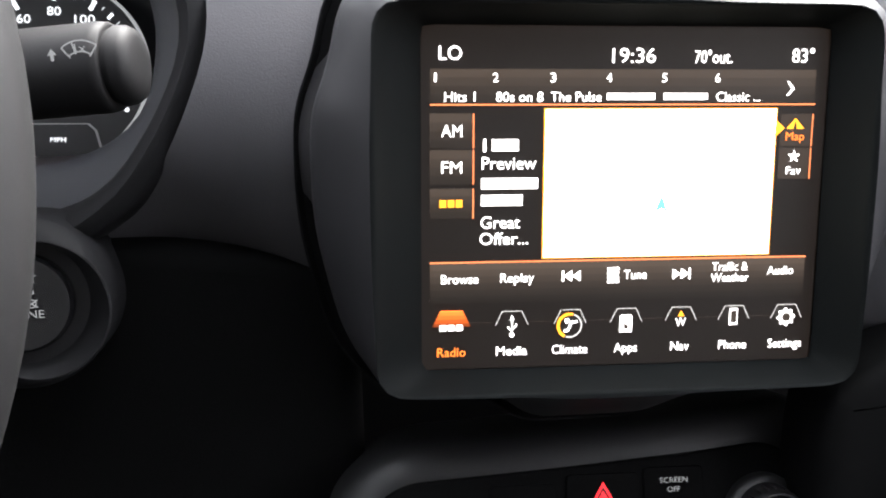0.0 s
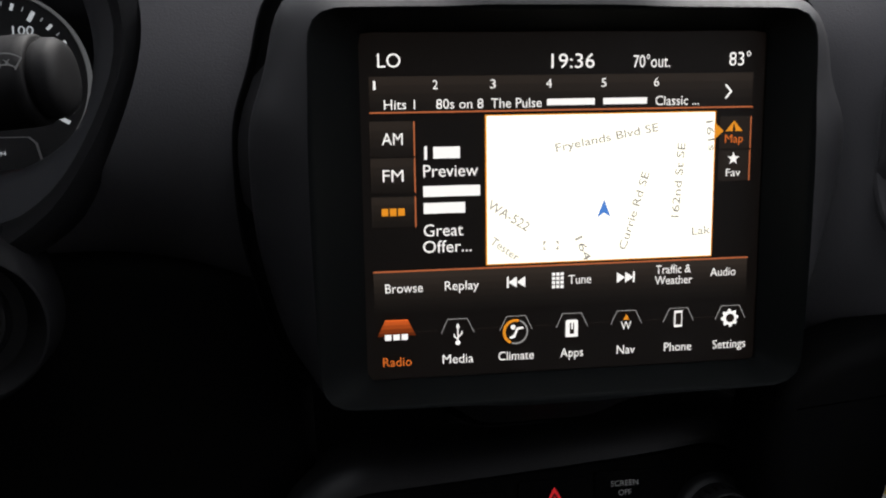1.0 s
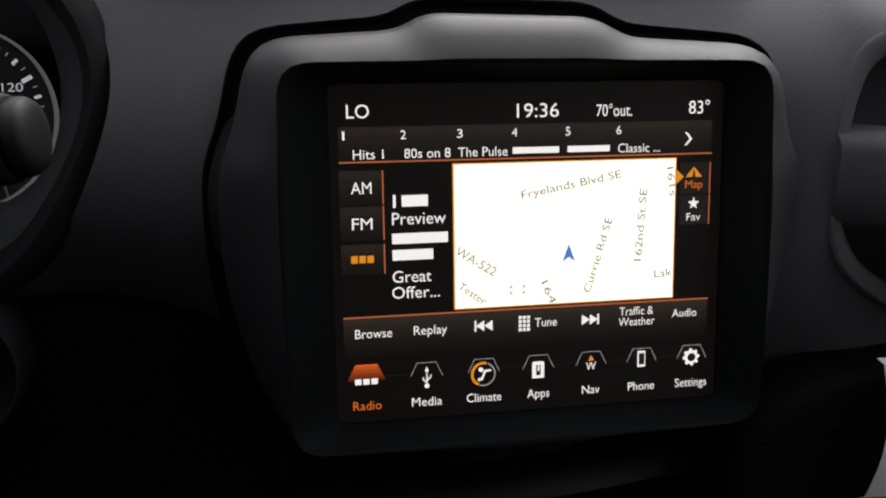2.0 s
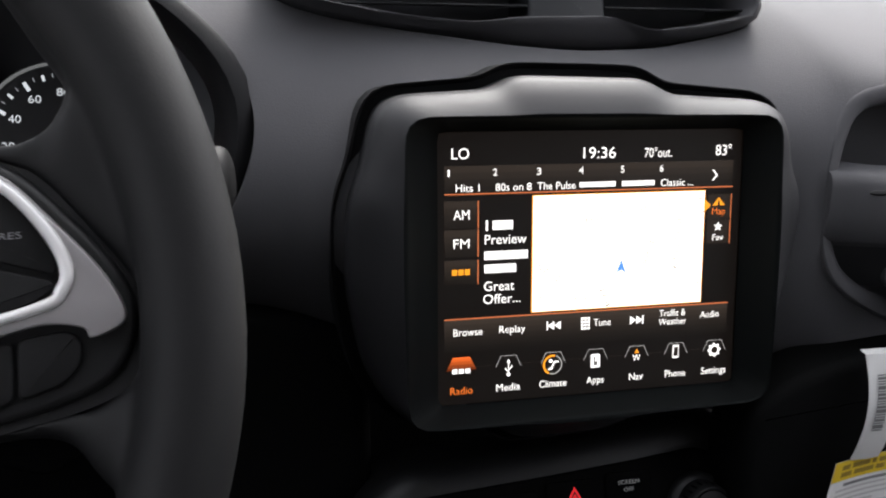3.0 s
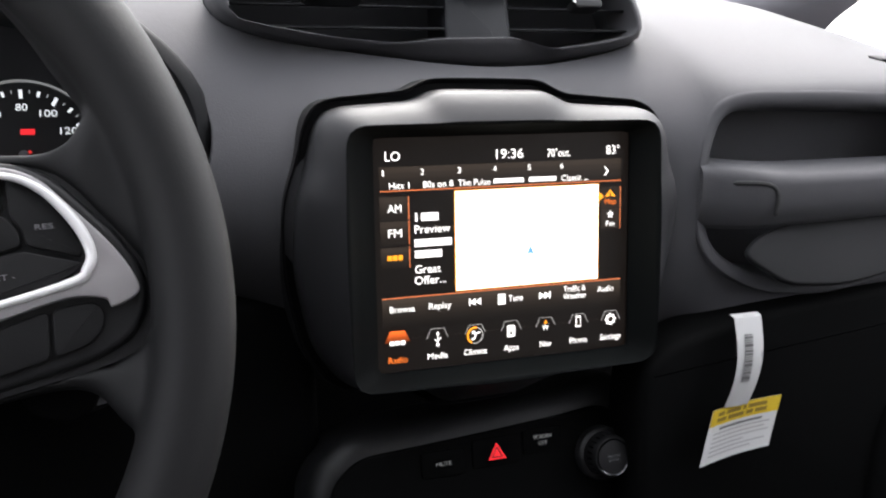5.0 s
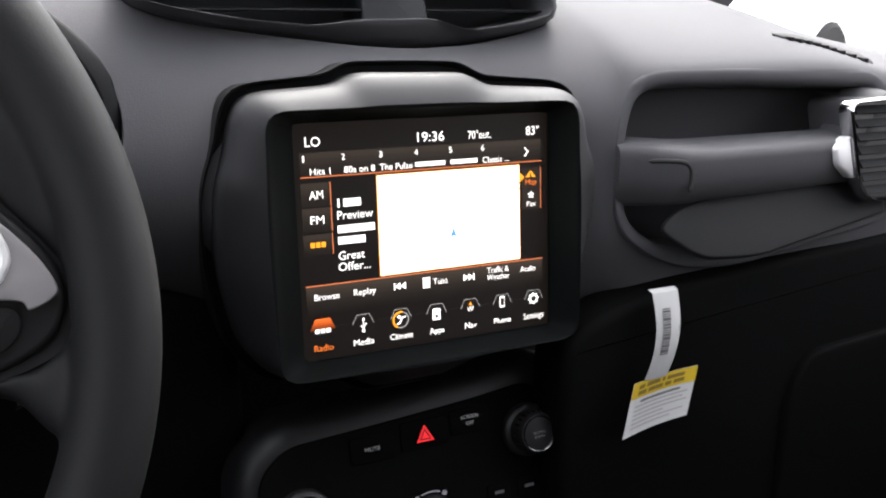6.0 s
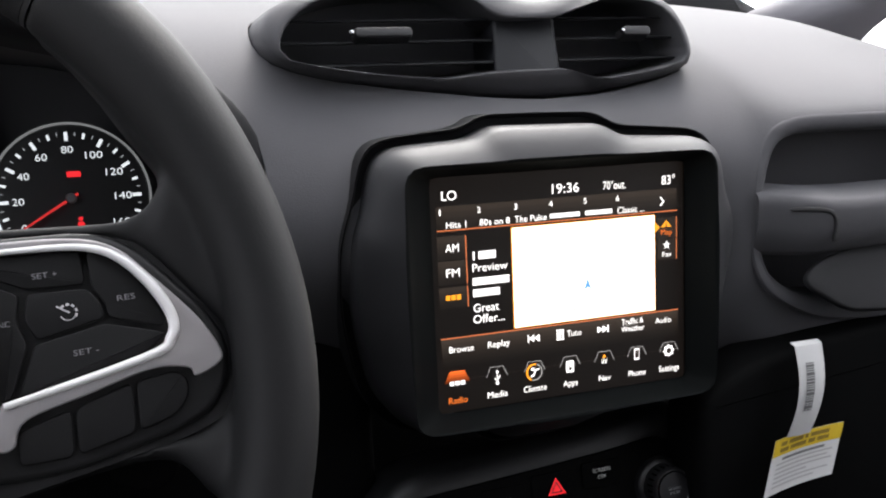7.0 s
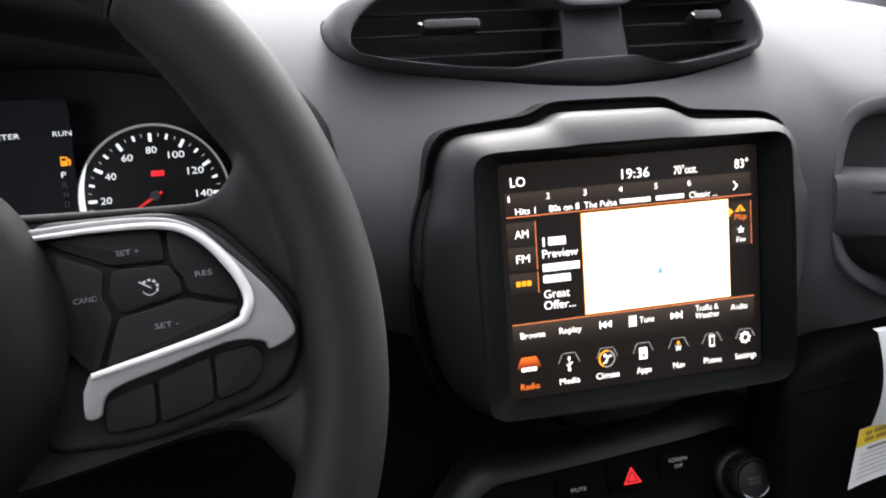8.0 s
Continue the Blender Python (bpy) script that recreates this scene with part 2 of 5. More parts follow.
def lettering(name, text, m, width, height, mat, parent, lift=0.0003, label="", bold=0.0):
    """A word whose capitals are that high and which is that wide, centred on the pose m."""
    cu = bpy.data.curves.new(name, "FONT")
    cu.body, cu.align_x, cu.align_y = text, "LEFT", "BOTTOM_BASELINE"
    cu.resolution_u = 3
    cu.offset = bold
    tmp = bpy.data.objects.new(name, cu)
    scene.collection.objects.link(tmp)
    bpy.context.view_layer.update()
    me = bpy.data.meshes.new_from_object(tmp.evaluated_get(bpy.context.evaluated_depsgraph_get()))
    bpy.data.objects.remove(tmp)
    bpy.data.curves.remove(cu)
    xs = [v.co.x for v in me.vertices]
    x0, x1 = min(xs), max(xs)
    sx, sy = width / (x1 - x0), height / 0.69
    for v in me.vertices:
        v.co = m @ Vector(((v.co.x - (x0 + x1) / 2) * sx, v.co.y * sy - height / 2, lift))
    me.materials.clear()
    me.materials.append(mat)
    ob = new(name, me)
    ob.parent = parent
    ob.matrix_parent_inverse = world_of(parent).inverted()
    if label:
        ob["label"] = label
    return ob


def melt(bms, voxel, rounds):
    """Closed shapes melted into one smooth skin."""
    me = bpy.data.meshes.new("melt")
    whole = bmesh.new()
    for bm in bms:
        bmesh.ops.recalc_face_normals(bm, faces=bm.faces)
        bit = bpy.data.meshes.new("bit")
        bm.to_mesh(bit)
        bm.free()
        whole.from_mesh(bit)
        bpy.data.meshes.remove(bit)
    whole.to_mesh(me)
    whole.free()
    tool = bpy.data.objects.new("melt", me)
    scene.collection.objects.link(tool)
    mod = tool.modifiers.new("skin", "REMESH")
    mod.mode, mod.voxel_size = "VOXEL", voxel
    ease = tool.modifiers.new("ease", "SMOOTH")
    ease.factor, ease.iterations = 0.5, rounds
    bpy.context.view_layer.update()
    done = bpy.data.meshes.new_from_object(tool.evaluated_get(bpy.context.evaluated_depsgraph_get()))
    out = bmesh.new()
    out.from_mesh(done)
    bpy.data.objects.remove(tool)
    bpy.data.meshes.remove(done)
    return out


def carve(ob, bm):
    """Cuts the closed shape bm out of the object's mesh."""
    me = bpy.data.meshes.new("cutter")
    bmesh.ops.recalc_face_normals(bm, faces=bm.faces)
    if bm.calc_volume(signed=True) < 0:
        bmesh.ops.reverse_faces(bm, faces=bm.faces)
    bm.to_mesh(me)
    bm.free()
    tool = bpy.data.objects.new("cutter", me)
    scene.collection.objects.link(tool)
    mod = ob.modifiers.new("cut", "BOOLEAN")
    mod.operation, mod.object, mod.solver = "DIFFERENCE", tool, "EXACT"
    bpy.context.view_layer.update()
    done = bpy.data.meshes.new_from_object(ob.evaluated_get(bpy.context.evaluated_depsgraph_get()))
    ob.modifiers.clear()
    ob.data = done
    bpy.data.objects.remove(tool)
    return ob

# ---- ground and shell of the car ----
CONCRETE = material("concrete", (0.30, 0.295, 0.29), 0.9, bump=0.6, scale=60)
ground = part("ground", grid([[(x, y, 0.0) for x in (-400, -20, 0, 20, 400)] for y in (-400, -20, 0, 20, 400)]), CONCRETE, smooth=False)
tagged(ground, "pale grey concrete car lot", "ground", kind="structure")


def panel(name, corners, depth, mat, label, category):
    """A thick quadrilateral panel; depth is added along the vector given."""
    d = Vector(depth)
    a = [Vector(c) for c in corners]
    ob = part(name, grid([a, [p + d for p in a]], True, None, (True, True)), mat, smooth=False)
    return tagged(ob, label, category, kind="structure")


# unseen closing shell; its edges are set to shape the incoming light
panel("ceiling", [(-0.60, -0.47, 1.60), (0.60, -0.47, 1.60), (0.60, -2.3, 1.60), (-0.60, -2.3, 1.60)], (0, 0, 0.05), HEADLINER, "light grey cloth headliner of the car", "ceiling")
panel("floor", [(-0.80, 1.0, 0.32), (0.80, 1.0, 0.32), (0.80, -2.3, 0.32), (-0.80, -2.3, 0.32)], (0, 0, -0.05), CARPET, "black carpeted car floor", "floor")
for side, nm in ((-1, "wall_left"), (1, "wall_right")):
    panel(nm, [(side * 0.72, 0.42, 0.3), (side * 0.72, 0.42, 0.96 if side > 0 else 1.06), (side * 0.72, -2.3, 1.30 if side > 0 else 1.22), (side * 0.72, -2.3, 0.3)], (side * 0.06, 0, 0), LOWER, "unseen black door panel, its top edge set to limit side light", "door panel")
panel("wall_rear", [(-0.74, -2.3, 0.3), (0.74, -2.3, 0.3), (0.60, -2.3, 1.60), (-0.60, -2.3, 1.60)], (0, -0.06, 0), LOWER, "unseen black panel added to close the rear against light", "panel")
panel("wall_front", [(-0.80, 0.62, 0.3), (0.80, 0.62, 0.3), (0.80, 0.62, 1.09), (-0.80, 0.62, 1.09)], (0, 0.04, 0), LOWER, "black bulkhead ahead of the dashboard", "panel")
for side, nm in ((-1, "pillar_left"), (1, "pillar_right")):
    panel(nm, [(side * 0.70, -0.75, 1.05), (side * 0.70, -0.87, 1.05), (side * 0.60, -0.87, 1.61), (side * 0.60, -0.75, 1.61)], (side * 0.05, 0, 0), PILLAR, "grey plastic trim of the middle roof pillar", "pillar")

# unseen blockers over the rear side windows, the right one left partly open
for side, nm in ((-1, "light_block_left"), (1, "light_block_right")):
    top = 1.61 if side < 0 else 1.47
    lean = 0.60 if side < 0 else 0.63
    panel(nm, [(side * 0.71, -0.87, 1.05), (side * 0.71, -2.3, 1.07), (side * lean, -2.3, top), (side * lean, -0.87, top)], (side * 0.04, 0, 0), LOWER, "unseen black panel added to block light from the rear side", "panel")

# roof pillars beside the windshield: a face between the windshield's edge and the side window's
AHEAD = [(0.400, 0.440, 1.110), (0.425, 0.415, 1.143), (0.459, 0.390, 1.166), (0.521, 0.320, 1.210), (0.545, 0.200, 1.280), (0.560, -0.100, 1.430), (0.560, -0.470, 1.605)]
BEHIND = [(0.545, 0.375, 1.080), (0.531, 0.345, 1.118), (0.527, 0.330, 1.135), (0.526, 0.290, 1.165), (0.530, 0.160, 1.250), (0.545, -0.160, 1.400), (0.550, -0.560, 1.590)]
for side, nm in ((1, "a_pillar_right"), (-1, "a_pillar_left")):
    rings = []
    for a, b in zip(spline(AHEAD, 19), spline(BEHIND, 19)):
        ring = [a.lerp(b, f) + Vector((-0.022 * math.sin(math.pi * f), 0, -0.004 * math.sin(math.pi * f))) for f in np.linspace(0, 1, 9)]
        ring += [b + Vector((0.002, 0.006, 0.0)), b.lerp(a, 0.3) + Vector((0.006, 0.012, 0.002)), a + Vector((0.004, 0.012, 0.003))]
        rings.append([Vector((side * (q.x + (0.09 if side < 0 else 0.0)), q.y, q.z)) for q in ring])
    ob = part(nm, grid(rings, True, None, (True, True)), PILLAR)
    tagged(ob, "dark grey plastic trim of the windshield pillar", "pillar", kind="structure")

# windshield
rows = []
for k in range(7):
    f = k / 6
    rows.append([Vector((x, 0.60 - 1.07 * f - 0.10 * (x / 0.6) ** 2 * (1 - 0.5 * f), 1.09 + 0.52 * f)) for x in np.linspace(-0.62, 0.62, 13)])
glass = part("windshield", grid(rows), GLASS)
glass.visible_shadow = False
tagged(glass, "clear sloping windshield above the dashboard", "windshield", kind="structure")

cowl_rows = []
for dy, dz in ((-0.075, -0.045), (-0.052, -0.012), (-0.040, 0.0), (0.03, -0.002), (0.12, -0.040), (0.26, -0.085)):
    row = []
    for x in np.linspace(-0.78, 0.50, 40):
        crest = float(np.interp(x, (-0.78, -0.25, 0.05, 0.25, 0.44, 0.50), (1.192, 1.1935, 1.1815, 1.172, 1.166, 1.13)))
        row.append(Vector((x, 0.52 - 0.10 * (x / 0.7) ** 2 + dy, crest + dz)))
    cowl_rows.append(row)
cowl = part("cowl", grid(cowl_rows + [[p + Vector((0, 0, -0.03)) for p in r] for r in reversed(cowl_rows)]), COWL)
tagged(cowl, "black plastic cowl at the foot of the windshield", "cowl", kind="structure")

# ---- dashboard ----
STATIONS = [
    (-0.74, [(0.10, 0.92), (0.075, 0.97), (0.060, 1.02), (0.06, 1.07), (0.08, 1.105), (0.12, 1.135), (0.18, 1.155), (0.25, 1.165), (0.30, 1.165)]),
    (-0.30, [(0.10, 0.92), (0.070, 0.97), (0.050, 1.02), (0.052, 1.08), (0.07, 1.12), (0.11, 1.152), (0.18, 1.174), (0.26, 1.183), (0.345, 1.184)]),
    (-0.20, [(0.115, 0.92), (0.080, 0.965), (0.052, 1.005), (0.039, 1.045), (0.046, 1.085), (0.080, 1.130), (0.145, 1.166), (0.25, 1.183), (0.35, 1.184)]),
    (-0.14, [(0.098, 0.915), (0.060, 0.960), (0.034, 1.000), (0.022, 1.040), (0.033, 1.082), (0.070, 1.125), (0.130, 1.163), (0.24, 1.183), (0.35, 1.184)]),
    (-0.08, [(0.050, 0.915), (0.024, 0.960), (0.014, 1.005), (0.016, 1.050), (0.030, 1.090), (0.064, 1.128), (0.126, 1.163), (0.22, 1.181), (0.35, 1.184)]),
    (0.03, [(0.045, 0.915), (0.020, 0.960), (0.012, 1.005), (0.016, 1.050), (0.030, 1.092), (0.064, 1.128), (0.126, 1.162), (0.22, 1.180), (0.35, 1.183)]),
    (0.10, [(0.040, 0.915), (0.016, 0.960), (0.010, 1.005), (0.013, 1.050), (0.027, 1.092), (0.063, 1.128), (0.126, 1.160), (0.22, 1.177), (0.34, 1.180)]),
    (0.145, [(0.020, 0.925), (0.006, 0.970), (0.003, 1.012), (0.006, 1.055), (0.018, 1.094), (0.056, 1.128), (0.12, 1.157), (0.22, 1.174), (0.35, 1.180)]),
    (0.19, [(0.000, 0.940), (-0.006, 0.980), (-0.005, 1.022), (-0.001, 1.064), (0.0105, 1.107), (0.036, 1.127), (0.12, 1.152), (0.21, 1.166), (0.34, 1.175)]),
    (0.34, [(-0.018, 0.958), (-0.018, 0.992), (-0.012, 1.032), (-0.004, 1.074), (0.0100, 1.111), (0.036, 1.1265), (0.12, 1.141), (0.20, 1.154), (0.31, 1.1620)]),
    (0.43, [(-0.018, 0.963), (-0.018, 0.994), (-0.011, 1.032), (-0.001, 1.072), (0.0110, 1.104), (0.038, 1.1140), (0.115, 1.123), (0.19, 1.135), (0.30, 1.1470)]),
    (0.52, [(-0.018, 0.965), (-0.018, 0.994), (-0.010, 1.028), (0.001, 1.064), (0.0140, 1.090), (0.042, 1.0950), (0.11, 1.105), (0.18, 1.113), (0.295, 1.1195)]),
    (0.74, [(-0.010, 0.975), (-0.004, 1.00), (0.006, 1.024), (0.016, 1.048), (0.030, 1.062), (0.055, 1.069), (0.09, 1.074), (0.13, 1.077), (0.20, 1.078)]),
]
profiles = [spline([(x, y, z) for y, z in pts], 33) for x, pts in STATIONS]
columns = [spline([p[j] for p in profiles], 75) for j in range(33)]
rings = []
for i in range(75):
    front = [columns[j][i] for j in range(33)]
    end, start = front[-1], front[0]
    rings.append(front + [end + Vector((0, 0.0, -0.03)), Vector((end.x, 0.32 * (end.y / 0.37), 1.02)), Vector((start.x, 0.34, start.z + 0.005))])
dashboard = empty("dashboard", (0, 0.2, 0.9))
tagged(dashboard, "dark grey soft-touch plastic dashboard of a small car", "dashboard")
pad = part("upper_pad", grid(rings, True, None, (True, True)), PAD, dashboard, "dark grey grained upper dash pad", angle=50)

# pockets in the pad: passenger cubby, vents, instruments
CUBBY = rounded([(0.226, -0.060), (0.237, -0.084), (0.274, -0.1035), (0.325, -0.1075), (0.480, -0.0815), (0.480, 0.0255), (0.330, 0.0305), (0.256, 0.031), (0.236, 0.022), (0.225, -0.010)], [0.02, 0.02, 0.02, 0.02, 0.02, 0.02, 0.02, 0.02, 0.016, 0.03])
POD = rounded([(-0.0985, 0.1002), (-0.0943, 0.1151), (-0.0823, 0.1229), (-0.0567, 0.1293), (-0.0079, 0.1358), (0.0390, 0.1389), (0.0539, 0.1354), (0.0703, 0.1249), (0.0902, 0.1217), (0.1089, 0.1238), (0.1310, 0.1306), (0.1576, 0.1309), (0.1866, 0.1265), (0.2009, 0.1152), (0.2089, 0.0873), (0.2063, 0.0724), (0.1766, 0.0649), (0.1320, 0.0573), (0.0858, 0.0558), (0.0423, 0.0589), (-0.0153, 0.0659), (-0.0618, 0.0739), (-0.0912, 0.0849)], 0.012, 3)
POD_MID = (0.062, 0.0930)
POD = polar(POD, POD_MID, 144)
MOUTH = rounded([(-0.0882, 0.0940), (-0.0845, 0.1035), (-0.0768, 0.1120), (-0.0650, 0.1200), (-0.0384, 0.1258), (0.0019, 0.1284), (0.0267, 0.1287), (0.0408, 0.1229), (0.0583, 0.1088), (0.1024, 0.1083), (0.1223, 0.1192), (0.1507, 0.1225), (0.1790, 0.1190), (0.1930, 0.1070), (0.1990, 0.0860), (0.1965, 0.0775), (0.1660, 0.0715), (0.1283, 0.0668), (0.1022, 0.0753), (0.0495, 0.0738), (0.0198, 0.0704), (-0.0199, 0.0738), (-0.0600, 0.0798), (-0.0800, 0.0836), (-0.0868, 0.0872)], 0.008, 4)
MOUTH = polar(MOUTH, POD_MID, 144)
VENT_A = rounded([(-0.0882, 0.0940), (-0.0845, 0.1035), (-0.0768, 0.1120), (-0.0650, 0.1200), (-0.0384, 0.1258), (0.0019, 0.1284), (0.0267, 0.1287), (0.0408, 0.1229), (0.0583, 0.1088), (0.0560, 0.0750), (0.0198, 0.0704), (-0.0199, 0.0738), (-0.0600, 0.0798), (-0.0800, 0.0836), (-0.0868, 0.0872)], 0.005, 4)
VENT_B = rounded([(0.1035, 0.1083), (0.1223, 0.1192), (0.1507, 0.1225), (0.1790, 0.1190), (0.1930, 0.1070), (0.1990, 0.0860), (0.1965, 0.0775), (0.1660, 0.0715), (0.1283, 0.0668), (0.1025, 0.0760)], 0.004, 4)
BINNACLE = [Vector((p.x, p.y)) for p in spline([(x, y, 0) for x, y in ((-0.1975, -0.094), (-0.152, -0.076), (-0.125, -0.045), (-0.1050, 0.0), (-0.1065, 0.036), (-0.1270, 0.067), (-0.165, 0.093), (-0.225, 0.113), (-0.290, 0.128), (-0.360, 0.130), (-0.440, 0.113), (-0.480, 0.050), (-0.485, -0.020), (-0.460, -0.070), (-0.400, -0.091), (-0.300, -0.0915))], 80, True)]

from mathutils.bvhtree import BVHTree

probe = BVHTree.FromPolygons([v.co.copy() for v in pad.data.vertices], [tuple(f.vertices) for f in pad.data.polygons])


def pad_depth(u, w):
    """The depth v at which the pad's front lies."""
    start = S(u, -0.15, w)
    way = (S(u, 1.0, w) - start).normalized()
    at = probe.ray_cast(start, way)
    return -0.15 + at[3] if at[0] else 0.0


CUBBY_EDGE = shrink(CUBBY, -0.0045)
CUBBY_RIM = [Vector((p.x, p.y + 0.0010 * max(0.0, min(1.0, p.y / 0.02)))) for p in CUBBY_EDGE]
carve(pad, slab(CUBBY_RIM, facing(0, -0.06, 0), 0.135))
carve(pad, slab([p + (p - Vector(POD_MID)).normalized() * 0.0012 for p in POD], facing(0, -0.02, 0), 0.15))
carve(pad, slab(BINNACLE, facing(0, -0.06, 0), 0.36))

# passenger cubby: lip, well, grab bar
lip_rings = []
for d, dv in ((-0.0010, 0.004), (-0.0008, 0.0004), (0.0004, -0.0006), (0.0018, -0.0003), (0.0035, 0.0004), (0.0060, 0.0018), (0.0085, 0.0042), (0.0105, 0.0085), (0.0118, 0.0165), (0.013, 0.060)):
    near = [q.lerp(p, max(0.0, min(1.0, d / 0.009))) for p, q in zip(shrink(CUBBY_EDGE, d), shrink(CUBBY_RIM, d))]
    lip_rings.append([S(p.x, pad_depth(p.x, p.y) + dv - 0.007 * max(0.0, min(1.0, (-p.y - 0.055) / 0.035)), p.y) for p in near])
part("cubby_lip", grid(lip_rings, True, None, (False, True)), PAD, dashboard, "rounded grey lip of the passenger cubby")
def bar_depth(u):
    """How far the grab bar stands towards the passenger."""
    s = max(0.0, min(1.0, (u - 0.222) / 0.040))
    return -0.001 - 0.024 * s * s * (3 - 2 * s) + 0.028 * max(0.0, u - 0.33)


bar_rows = []
for k in range(43):
    f = k / 42
    u = 0.222 + 0.252 * f
    rise = max(0.0, min(1.0, (u - 0.4300) / 0.030))
    rise = rise * rise * (3 - 2 * rise)
    top, low = -0.0135 - 0.0065 * math.sin(math.pi * min(0.5, (u - 0.222) / 0.15)) + 0.034 * rise, -0.0600 + 0.004 * f
    v = bar_depth(u)
    row = []
    for y, h in ((0.034, 0.006), (0.024, 0.0052), (0.010, 0.0026), (0.001, 0.0), (-0.0025, -0.0022), (-0.0042, -0.006)):
        row.append(S(u, v + y, top + h))
    for y, z in ((-0.0045, 0.22), (-0.003, 0.55), (0.003, 0.9), (0.012, 1.0), (0.030, 1.0)):
        row.append(S(u, v + y, top + (low - top) * z))
    bar_rows.append(row)
part("grab_bar", grid(bar_rows, True, None, (True, True)), PAD, dashboard, "grey grab bar across the passenger cubby", angle=70)
notch = spline([(0.240, 0, -0.0262), (0.252, 0, -0.0262), (0.2610, 0, -0.0280), (0.2655, 0, -0.0325), (0.2665, 0, -0.0400), (0.2650, 0, -0.0490)], 24)
part("bar_notch", tube([S(q.x, bar_depth(q.x) - 0.0036, q.z) for q in notch], [0.0008] + [0.0018] * 22 + [0.0010], 8), GASKET, dashboard, "dark groove in the grab bar")
part("cubby_mat", slab(rounded([(0.243, -0.082), (0.275, -0.106), (0.325, -0.110), (0.470, -0.088), (0.472, -0.052), (0.36, -0.054), (0.300, -0.060), (0.262, -0.068)], [0.012, 0.012, 0.02, 0.006, 0.006, 0.03, 0.03, 0.012]), facing(0, 0.010, 0, 24), 0.004, 0.002), HOOD, dashboard, "black rubber mat in the cubby")

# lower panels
# shade under the dash is painted in by the near-black plastic
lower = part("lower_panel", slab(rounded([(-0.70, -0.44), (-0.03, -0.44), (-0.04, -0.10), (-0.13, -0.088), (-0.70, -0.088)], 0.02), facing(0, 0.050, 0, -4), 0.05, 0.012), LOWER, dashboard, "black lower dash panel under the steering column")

glovebox = empty("glovebox", S(0.4, 0, -0.25))
tagged(glovebox, "closed black plastic glovebox in the passenger dash", "glovebox")
GB = rounded([(0.172, -0.46), (0.168, -0.160), (0.179, -0.146), (0.205, -0.1315), (0.278, -0.1175), (0.385, -0.1085), (0.72, -0.088), (0.72, -0.46)], [0.02, 0.03, 0.012, 0.02, 0.02, 0.02, 0.02, 0.02])
# lid and recess darkened in colour for the shade down here
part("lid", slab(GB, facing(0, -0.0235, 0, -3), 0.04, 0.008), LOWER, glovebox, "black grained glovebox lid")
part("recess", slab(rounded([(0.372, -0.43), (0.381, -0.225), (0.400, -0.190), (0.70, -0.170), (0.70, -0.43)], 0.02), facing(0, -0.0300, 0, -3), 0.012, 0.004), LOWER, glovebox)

# ---- touchscreen ----
touchscreen = empty("touchscreen", S(0.0775, 0, -0.0635))
tagged(touchscreen, "lit colour touchscreen in a satin grey plastic surround", "touchscreen")
OUTER = rounded([(-0.053, -0.100), (-0.045, -0.130), (-0.024, -0.155), (0.026, -0.159), (0.042, -0.173), (0.098, -0.172), (0.118, -0.160), (0.165, -0.156), (0.184, -0.146), (0.200, -0.110), (0.206, -0.062), (0.2055, -0.031), (0.1940, -0.010), (0.1920, 0.010), (0.1795, 0.0265), (0.117, 0.030), (0.103, 0.0385), (0.029, 0.0400), (0.017, 0.033), (-0.036, 0.030), (-0.046, 0.020), (-0.051, -0.006), (-0.059, -0.026), (-0.059, -0.070)], [0.02, 0.02, 0.02, 0.010, 0.010, 0.010, 0.010, 0.015, 0.02, 0.02, 0.02, 0.014, 0.012, 0.013, 0.016, 0.008, 0.008, 0.008, 0.008, 0.012, 0.012, 0.012, 0.014, 0.02], 5)
INNER = box_outline(-0.0318, -0.1425, 0.1770, 0.0180, 0.013, 8)
LCD = box_outline(-0.0125, -0.1368, 0.1655, 0.0110, 0.003, 4)
mid = (0.0685, -0.062)
NP = 160
po, pi_, pl = polar(OUTER, mid, NP), polar(INNER, mid, NP), polar(LCD, mid, NP)


def ring(points, v, toward=None, f=0.0, under=0.0):
    """A ring of the surround; under: how far its lower half falls back."""
    return [S(p.x + ((toward[i].x - p.x) * f if toward else 0), v + under * max(0.0, -0.020 - p.y), p.y + ((toward[i].y - p.y) * f if toward else 0)) for i, p in enumerate(points)]


part("trim", grid([ring(po, 0.022, None, 0, 0.24), ring(po, 0.000, None, 0, 0.24), ring(po, -0.0045, pi_, 0.04, 0.23), ring(po, -0.0085, pi_, 0.14, 0.205), ring(po, -0.0150, pi_, 0.50, 0.115), ring(po, -0.0195, pi_, 0.85, 0.03), ring(po, -0.0200, pi_, 0.90)], True), TRIM, touchscreen, "satin grey plastic surround with a raised tab on top", angle=60)
part("inner_frame", grid([ring(po, -0.0200, pi_, 0.90), ring(po, -0.0198, pi_, 0.95), ring(pi_, -0.0190), ring(pi_, -0.0170, pl, 0.05), ring(pi_, -0.012, pl, 0.35), ring(pi_, -0.005, pl, 0.8), ring(pl, -0.0012)], True), FRAME, touchscreen, "dark sloping inner frame", angle=60)
gap = [p + (p - Vector(mid)).normalized() * 0.0075 for p in po]
part("gasket", grid([ring(gap, 0.062, None, 0, 0.24), ring(gap, 0.0095, None, 0, 0.24), ring(gap, 0.0100, po, 0.12, 0.24), ring(gap, 0.0170, po, 0.40, 0.24), ring(po, 0.0180, None, 0, 0.24)], True), GAP, touchscreen, "black gap round the surround")
